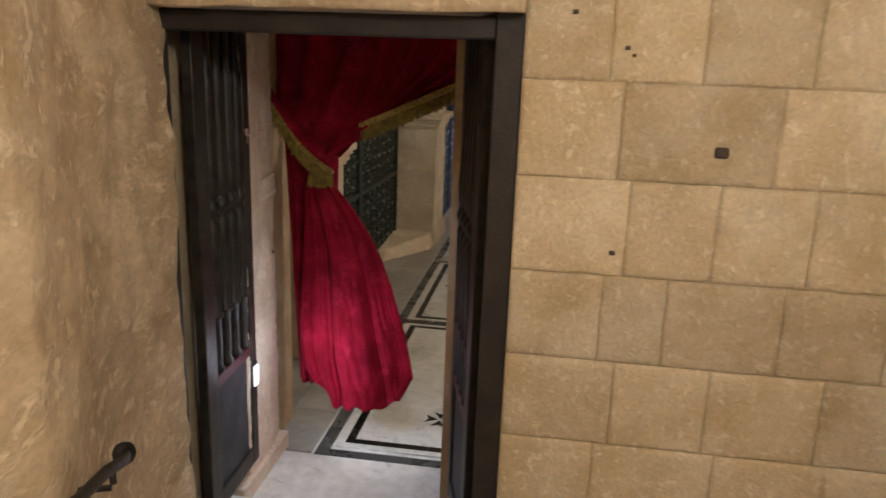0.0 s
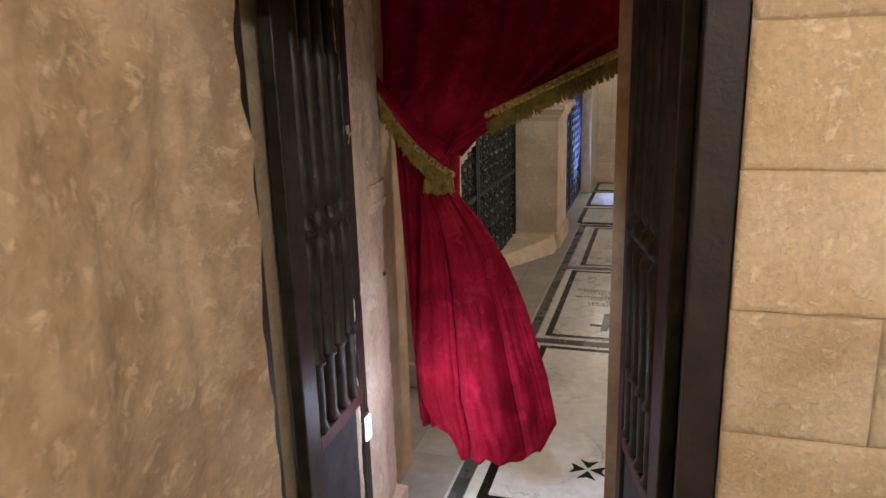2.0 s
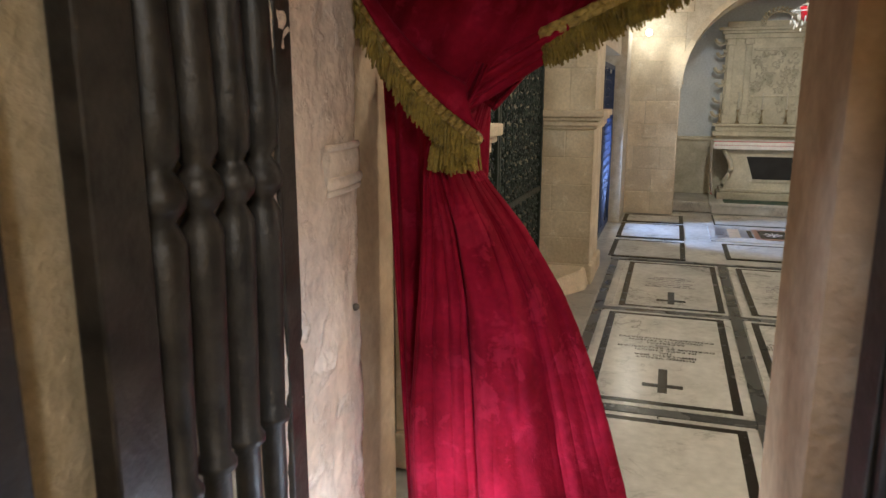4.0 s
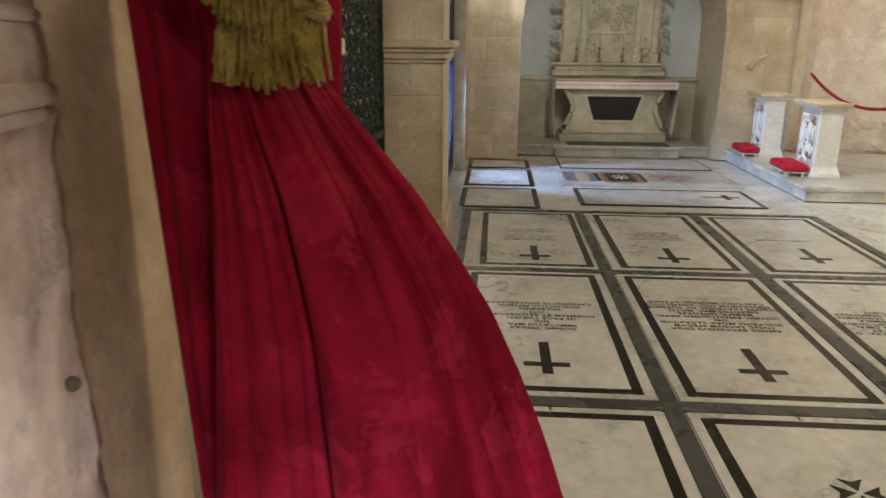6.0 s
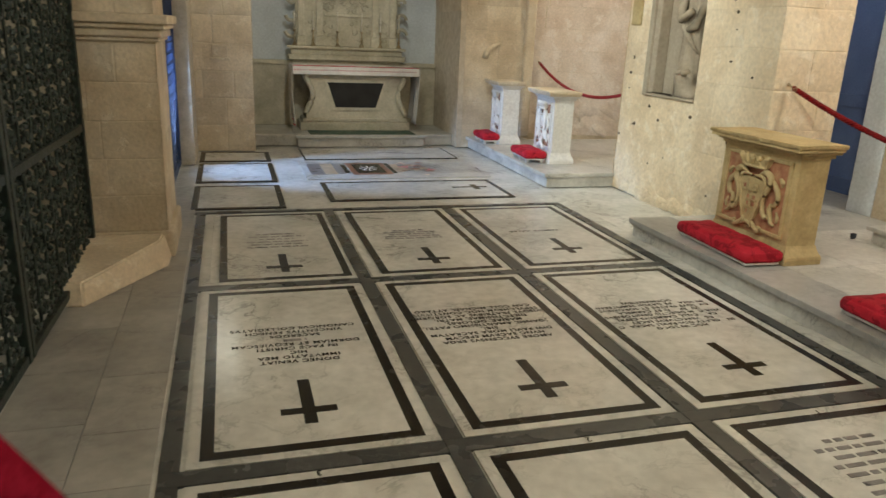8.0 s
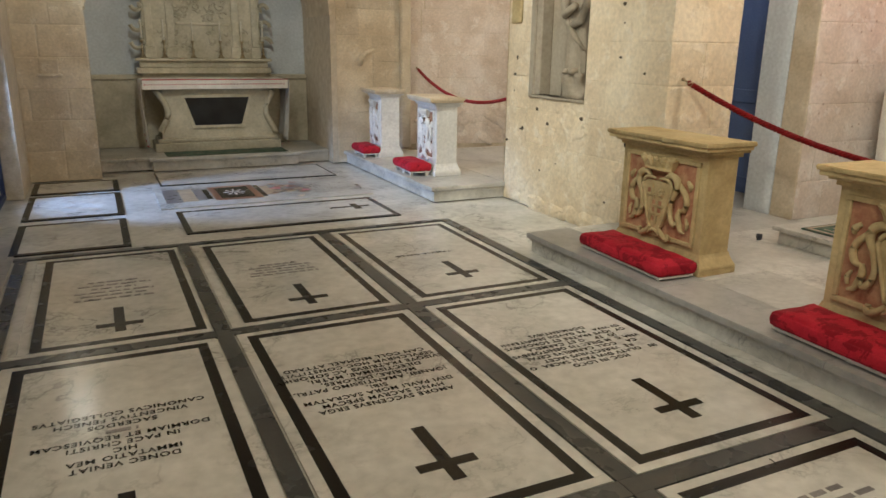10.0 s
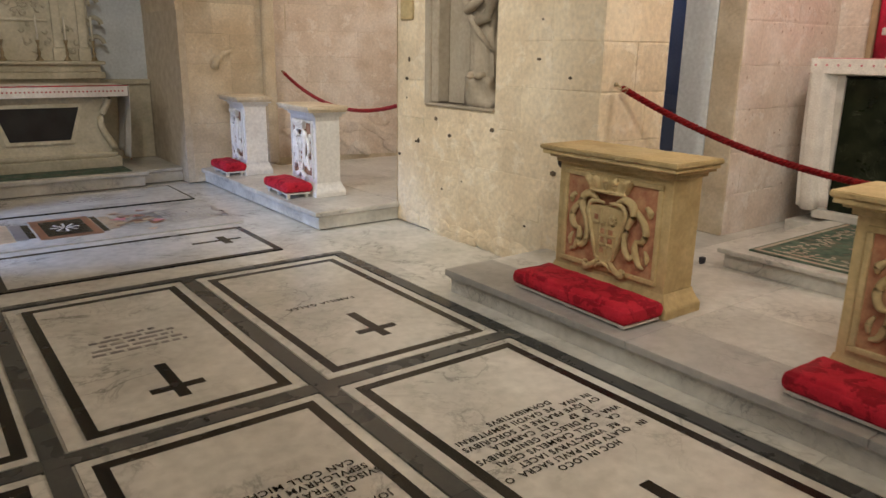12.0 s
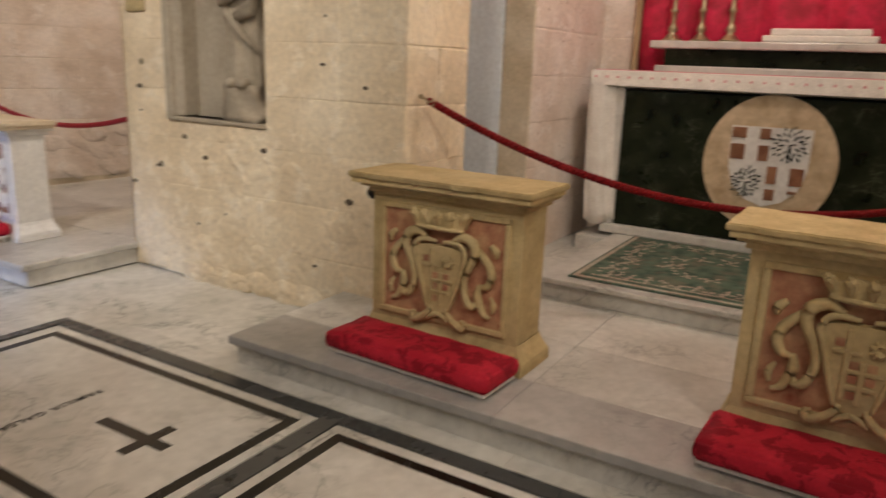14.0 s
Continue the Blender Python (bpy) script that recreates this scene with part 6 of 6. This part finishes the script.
for i in range(9):
    for j in range(13):
        edge = i in (0, 8) or j in (0, 12)
        ring = abs(math.hypot((i - 4) / 2.6, (j - 6) / 4.0) - 1) < 0.14
        if not (edge or ring):
            continue
        x, y = 4.36 + 1.16 * (i + 0.5) / 9 + rnd.uniform(-0.015, 0.015), 5.66 + 1.88 * (j + 0.5) / 13 + rnd.uniform(-0.015, 0.015)
        a0, r0, way = rnd.random() * 6.28, 0.035 + 0.025 * rnd.random(), rnd.choice((-1, 1))
        tube(bm, [(x + r0 * (1 - 0.08 * q) * math.cos(a0 + way * 0.5 * q), y + r0 * (1 - 0.08 * q) * math.sin(a0 + way * 0.5 * q), 0.3125) for q in range(10)], swell([0.004, 0.014, 0.008, 0.016, 0.004], 10), 6, 0.12)
        for q in range(4):
            a1 = a0 + way * (0.8 + 1.3 * q)
            tube(bm, [(x + r0 * math.cos(a1), y + r0 * math.sin(a1), 0.3125), (x + (r0 + 0.025) * math.cos(a1 + 0.3), y + (r0 + 0.025) * math.sin(a1 + 0.3), 0.3128), (x + (r0 + 0.045) * math.cos(a1 + 0.35), y + (r0 + 0.045) * math.sin(a1 + 0.35), 0.3125)], [0.004, 0.016, 0.002], 6, 0.12)
tagged(part("pattern", bm, CARPET_PALE, rug), kind="stuff")
bm = bmesh.new()
for a, b, c, e in ((4.24, 5.57, 5.60, 5.60), (4.24, 7.61, 5.60, 7.64), (4.24, 5.6, 4.27, 7.61), (4.33, 5.66, 4.345, 7.55)):
    box(bm, a, b, 0.3125, c, e, 0.3145)
part("border", bm, CARPET_PALE, rug)

t = thing("floor_spotlight", pose(4.10, 7.93, 0.16), "small black floor spotlight beside the altar step", "spotlight")
boxes("housing", PANEL_GREY, [(-0.018, -0.018, 0.012, 0.018, 0.018, 0.05)], t, 0.005)
boxes("foot", PANEL_GREY, [(-0.02, -0.01, 0, 0.02, 0.01, 0.012)], t, 0.003)
t = thing("pedestal_spotlight", pose(3.06, 8.285, 0.93), "small black spotlight fixed behind the pedestal's cap", "spotlight")
bm = bmesh.new()
lathe(bm, [(0.03, -0.06), (0.038, -0.05), (0.04, 0.03), (0.03, 0.05)], 14, pose(0, 0.035, 0, 0, 75, 20))
part("housing", bm, FRAME_WOOD, t, smooth=True)
boxes("bracket", FRAME_WOOD, [(-0.01, -0.04, -0.01, 0.01, 0.01, 0.01)], t)

# ---- floor inlay: slabs, bands, crosses and inscriptions ----
COLS = [(-1.115, -0.165), (0.055, 1.02), (1.245, 2.25)]
ROWS = [(3.52, 5.73), (5.945, 7.92), (8.135, 9.995)]
CROSSES = {(0, 0): 4.15, (0, 1): 6.27, (1, 1): 6.27, (2, 1): 6.265, (0, 2): 8.41, (1, 2): 8.43, (2, 2): 8.53}


def flat(name, material, x0, y0, x1, y1, top=0.0, label=""):
    bm = bmesh.new()
    box(bm, x0, y0, -0.012, x1, y1, top)
    return part(name, bm, material, floor, label)


def frame_of(x0, y0, x1, y1, w, material=None):
    m = material or BLACK_MARBLE
    flat("border_strip", m, x0, y0, x1, y0 + w)
    flat("border_strip", m, x0, y1 - w, x1, y1)
    flat("border_strip", m, x0, y0 + w + 0.0006, x0 + w, y1 - w - 0.0006)
    flat("border_strip", m, x1 - w, y0 + w + 0.0006, x1, y1 - w - 0.0006)


def cross(cx, cy, up, down, arm, w):
    bm = bmesh.new()
    box(bm, cx - w / 2, cy - down, 0.0, cx + w / 2, cy + up, 0.0022)
    box(bm, cx - arm, cy - w * 0.45, 0.0, cx + arm, cy + w * 0.45, 0.0024)
    return part("cross", bm, BLACK_MARBLE, floor)


def writing(body, x, y, size, material=None, turn=180, squeeze=1.0, name="inscription"):
    cu = bpy.data.curves.new(name, "FONT")
    cu.body, cu.size, cu.align_x, cu.align_y = body, size, "CENTER", "CENTER"
    cu.space_character, cu.resolution_u, cu.offset = 1.14, 3, 0.0011
    tmp = new(name, cu)
    me = bpy.data.meshes.new_from_object(tmp.evaluated_get(bpy.context.evaluated_depsgraph_get()))
    bpy.data.objects.remove(tmp)
    me.materials.append(material or BLACK_MARBLE)
    ob = new(name, me)
    ob.matrix_world = pose(x, y, 0.0026, 0, 0, turn) @ Matrix.Diagonal((squeeze, 1, 1, 1))
    ob.parent = floor
    return ob


def lines(rows, x, y0, step, size, bars=False):
    """Rows of writing, the first nearest to the cross; unread ones become bars."""
    for k, r in enumerate(rows):
        y = y0 + step * k
        if not r:
            continue
        if isinstance(r, float):
            bm = bmesh.new()
            rnd = random.Random(int(y * 1000))
            u = -r / 2
            while u < r / 2:
                w = min(rnd.choice((0.06, 0.09, 0.12)), r / 2 - u)
                box(bm, x + u, y - 0.013, 0.0, x + u + max(w - 0.02, 0.01), y + 0.013, 0.0022)
                u += w
            part("inscription_bar", bm, GREY_INLAY, floor)
        else:
            writing(r, x, y, size)


for i, (x0, x1) in enumerate(COLS):
    for j, (y0, y1) in enumerate(ROWS):
        if j == 2:
            x0, x1 = x0 + (0.06, 0.03, 0.0)[i], x1 + (0.03, 0.0, 0.0)[i]
        frame_of(x0, y0, x1, y1, 0.055)
        flat("tomb_slab", MARBLE, x0 + 0.056, y0 + 0.056, x1 - 0.056, y1 - 0.056)
        if (i, j) in CROSSES and (i, j) != (0, 0):
            cross((x0 + x1) / 2, CROSSES[i, j], 0.31, 0.12, 0.13, 0.06)
# eight-pointed crosses on the near slabs
for cx, cy in ((-0.56, 3.95), (0.532, 5.16)):
    bm = bmesh.new()
    for k in range(4):
        a = k * math.pi / 2
        ca, sa_ = math.cos(a), math.sin(a)
        pts = [(0.012, 0.0), (0.10, 0.052), (0.078, 0.0), (0.10, -0.052)]
        vs = [[bm.verts.new((cx + (px * ca - py * sa_), cy + (px * sa_ + py * ca), z)) for px, py in pts] for z in (0.0, 0.0022)]
        bm.faces.new(vs[1])
        for q in range(4):
            bm.faces.new((vs[0][q], vs[0][(q + 1) % 4], vs[1][(q + 1) % 4], vs[1][q]))
    part("eight_pointed_cross", bm, BLACK_MARBLE, floor)
lines(["DONEC VENIAT", "IMMVTATIO MEA", "HIC", "IN PACE CHRISTI", "DORMIAM ET REQVIESCAM", 0.14, "SACERDOS", "VINCENTIVS FENECH", "CANONICVS COLLEGIATVS"], -0.63, 6.80, 0.056, 0.052)
lines(["AMORE SVCCENSVS ERGA", "HVNC SACRVM SPECVM", "DIVI PAVLI MORA SACRATVM", "SIBI,", "JOANNI, AMANTISSIMO PATRI,", "MARIAE, DOLORES,", "DILECTISSIMAE, MATRI,", "SVISQVE FRATRIBVS AC SORORIBV", "SEPVLCHRVM HOC CONSTITVIT", "CAN COLL MICHAEL ATTARD"], 0.52, 6.87, 0.054, 0.052)
lines(["HOC IN LOCO", "IN   OLATV DIVI PAVLI SACRA  O", "RE  VRRECTVRVS IACET", "CA    COLL CARMELVS CEFAI", "VNA C  M DILECTIS GENITORIBVS", "JO  EP    O ET CARMELA", "CV  IQVE FRATRE ET SORORIBVS", "IN VIVA   PE GAVDII SEMPITERNI", "DORMIENTIBVS"], 1.73, 6.83, 0.054, 0.050)
lines([0.5, 0.42, 0.5, 0.3, 0.46, 0.34], -0.60, 8.93, 0.075, 0.05)
lines([0.52, 0.5, 0.40, 0.48, 0.30], 0.55, 9.03, 0.062, 0.05)
lines(["FAMILIA GALEA"], 1.68, 9.10, 0.06, 0.062)
lines([0.3, 0.0, 0.42, 0.5, 0.46, 0.5, 0.52, 0.40, 0.5, 0.3], 1.73, 4.95, 0.062, 0.05)
for n, x, y in (("3", -0.655, 5.79), ("2", 0.53, 5.785), ("1", 1.76, 5.77), ("6", 1.73, 7.985), ("5", 0.55, 7.985), ("4", -0.63, 7.985)):
    writing(n, x, y - 0.03 if y < 6 else y + 0.04, 0.05, name="slab_number")

# grey bands between the slabs, with joints
XB = [(-1.268, -1.188), (-0.100, -0.010), (1.088, 1.182), (2.325, 2.410)]
YB = [(3.33, 3.42), (5.790, 5.888), (7.980, 8.075)]
for xa, xb in XB:
    ys = [3.425] + [v for r in YB[1:] for v in r] + [10.10]
    for a, b in zip(ys[::2], ys[1::2]):
        n = 2
        for k in range(n):
            flat("grey_band", GREY_MARBLE, xa, a + (b - a) * k / n + 0.001, xb, a + (b - a) * (k + 1) / n - 0.001)
for ya, yb in YB:
    xs = [XB[0][0], XB[1][0], XB[2][0], XB[3][1]]
    for a, b in zip(xs, xs[1:]):
        flat("grey_band", GREY_MARBLE, a + 0.001, ya, b - 0.001, yb)
for a, b in ((-1.285, 0.0), (0.0, 1.15), (1.15, 2.415)):
    flat("grey_band", GREY_MARBLE, a + 0.001, 10.105, b - 0.001, 10.17)
# pale strips between border and band
for x0, x1 in COLS:
    for y0, y1 in ROWS:
        flat("pale_strip", MARBLE, x0 - 0.052, y0 - 0.05, x1 + 0.052, y0 - 0.001, -0.0006)
        flat("pale_strip", MARBLE, x0 - 0.052, y1 + 0.001, x1 + 0.052, y1 + 0.05, -0.0006)
        flat("pale_strip", MARBLE, x0 - 0.052, y0, x0 - 0.001, y1, -0.0006)
        flat("pale_strip", MARBLE, x1 + 0.001, y0, x1 + 0.052, y1, -0.0006)
# plain slabs beside the tombs
rnd = random.Random(17)
y = 3.36
while y < 10.2:
    e = y + rnd.choice((0.42, 0.48, 0.55))
    flat("floor_tile", WORN_SHADED_MARBLE, -1.60, y + 0.002, -1.289, e - 0.002, -0.001)
    flat("floor_tile", WORN_SHADED_MARBLE, -1.97, y + 0.10, -1.604, e + 0.096, -0.001)
    y = e
for k in range(7):
    flat("floor_tile", MARBLE, 2.419, 3.4 + 0.95 * k + 0.001, 2.56, 3.4 + 0.95 * (k + 1) - 0.001, -0.001)
# far slabs
for y0, y1 in ((10.26, 11.33), (11.52, 12.70), (12.84, 13.56)):
    frame_of(-1.33, y0, -0.44, y1, 0.06)
    flat("tomb_slab", MARBLE, -1.269, y0 + 0.061, -0.501, y1 - 0.061)
frame_of(0.02, 10.48, 2.05, 11.42, 0.055)
flat("tomb_slab", MARBLE, 0.077, 10.537, 1.993, 11.363)
bm = bmesh.new()
box(bm, 1.48, 11.00, 0.0, 1.90, 11.04, 0.0022)
box(bm, 1.72, 10.90, 0.0, 1.79, 11.14, 0.0024)
part("cross", bm, BLACK_MARBLE, floor)
flat("tomb_slab", MARBLE, -0.10, 11.60, 2.16, 12.86)
# coloured marble mosaic slab
mosaic = [(GREY_INLAY, -0.02, 11.86, 0.14, 12.60), (OCHRE_MARBLE, 0.15, 11.88, 0.30, 12.58), (GREY_INLAY, 0.31, 11.92, 0.40, 12.54), (BLACK_MARBLE, 0.405, 11.95, 0.46, 12.50), (RUST_FIELD, 0.48, 11.84, 0.98, 12.62), (BLACK_MARBLE, 0.55, 11.93, 0.91, 12.53), (BLACK_MARBLE, 0.99, 11.90, 1.04, 12.56), (OCHRE_MARBLE, 1.05, 11.96, 1.14, 12.50)]
for k, (m, x0, y0, x1, y1) in enumerate(mosaic):
    bm = bmesh.new()
    box(bm, x0, y0, 0.0, x1, y1, 0.0022 + (0.0012 if m is BLACK_MARBLE and k == 5 else 0))
    part("mosaic_panel", bm, m, floor)
bm = bmesh.new()
for k in range(8):
    a = math.pi / 4 * k
    vs = [bm.verts.new((0.73 + r * math.cos(a + d), 12.23 + 1.35 * r * math.sin(a + d), 0.0042)) for r, d in ((0.015, -0.4), (0.12, -0.12), (0.12, 0.12), (0.015, 0.4))]
    bm.faces.new(vs)
part("mosaic_star", bm, LINEN, floor)
rnd = random.Random(21)
for k in range(34):
    x, y = 1.14 + 0.42 * rnd.random(), 12.23 + 0.3 * rnd.gauss(0, 0.55)
    bm = bmesh.new()
    r = 0.03 + 0.05 * rnd.random()
    a0 = rnd.random() * 6
    vs = [bm.verts.new((x + r * (1.4 if q % 2 else 0.6) * math.cos(a0 + q), y + r * (1.2 if q % 2 else 0.7) * math.sin(a0 + q), 0.0022 + 0.00006 * k)) for q in range(6)]
    bm.faces.new(vs)
    part("mosaic_leaf", bm, rnd.choice((OCHRE_MARBLE, RUST_FIELD, PINK_CLOTH, GREY_INLAY)), floor)
bm = bmesh.new()
for s in (-1, 1):
    tube(bm, [(1.50 + 0.05 * i, 12.23 + s * (0.20 + 0.10 * math.sin(i * 0.25)) + 0.02 * math.sin(i * 1.3), 0.001) for i in range(14)], 0.012, 4, 0.1)
tube(bm, [(2.13 - 0.03 * math.sin(i * 1.1), 11.93 + 0.05 * i, 0.001) for i in range(13)], 0.016, 4, 0.1)
for i in range(8):
    tube(bm, [(1.62 + 0.055 * i, 12.02, 0.001), (1.64 + 0.055 * i, 12.2, 0.001), (1.61 + 0.055 * i, 12.44, 0.001)], 0.006, 4, 0.1)
part("mosaic_scroll", bm, GREY_INLAY, floor)
frame_of(0.0, 12.93, 2.14, 13.86, 0.02)
flat("tomb_slab", MARBLE, 0.021, 12.951, 2.119, 13.839)
lines([0.9, 0.7], 1.25, 13.35, 0.1, 0.05)
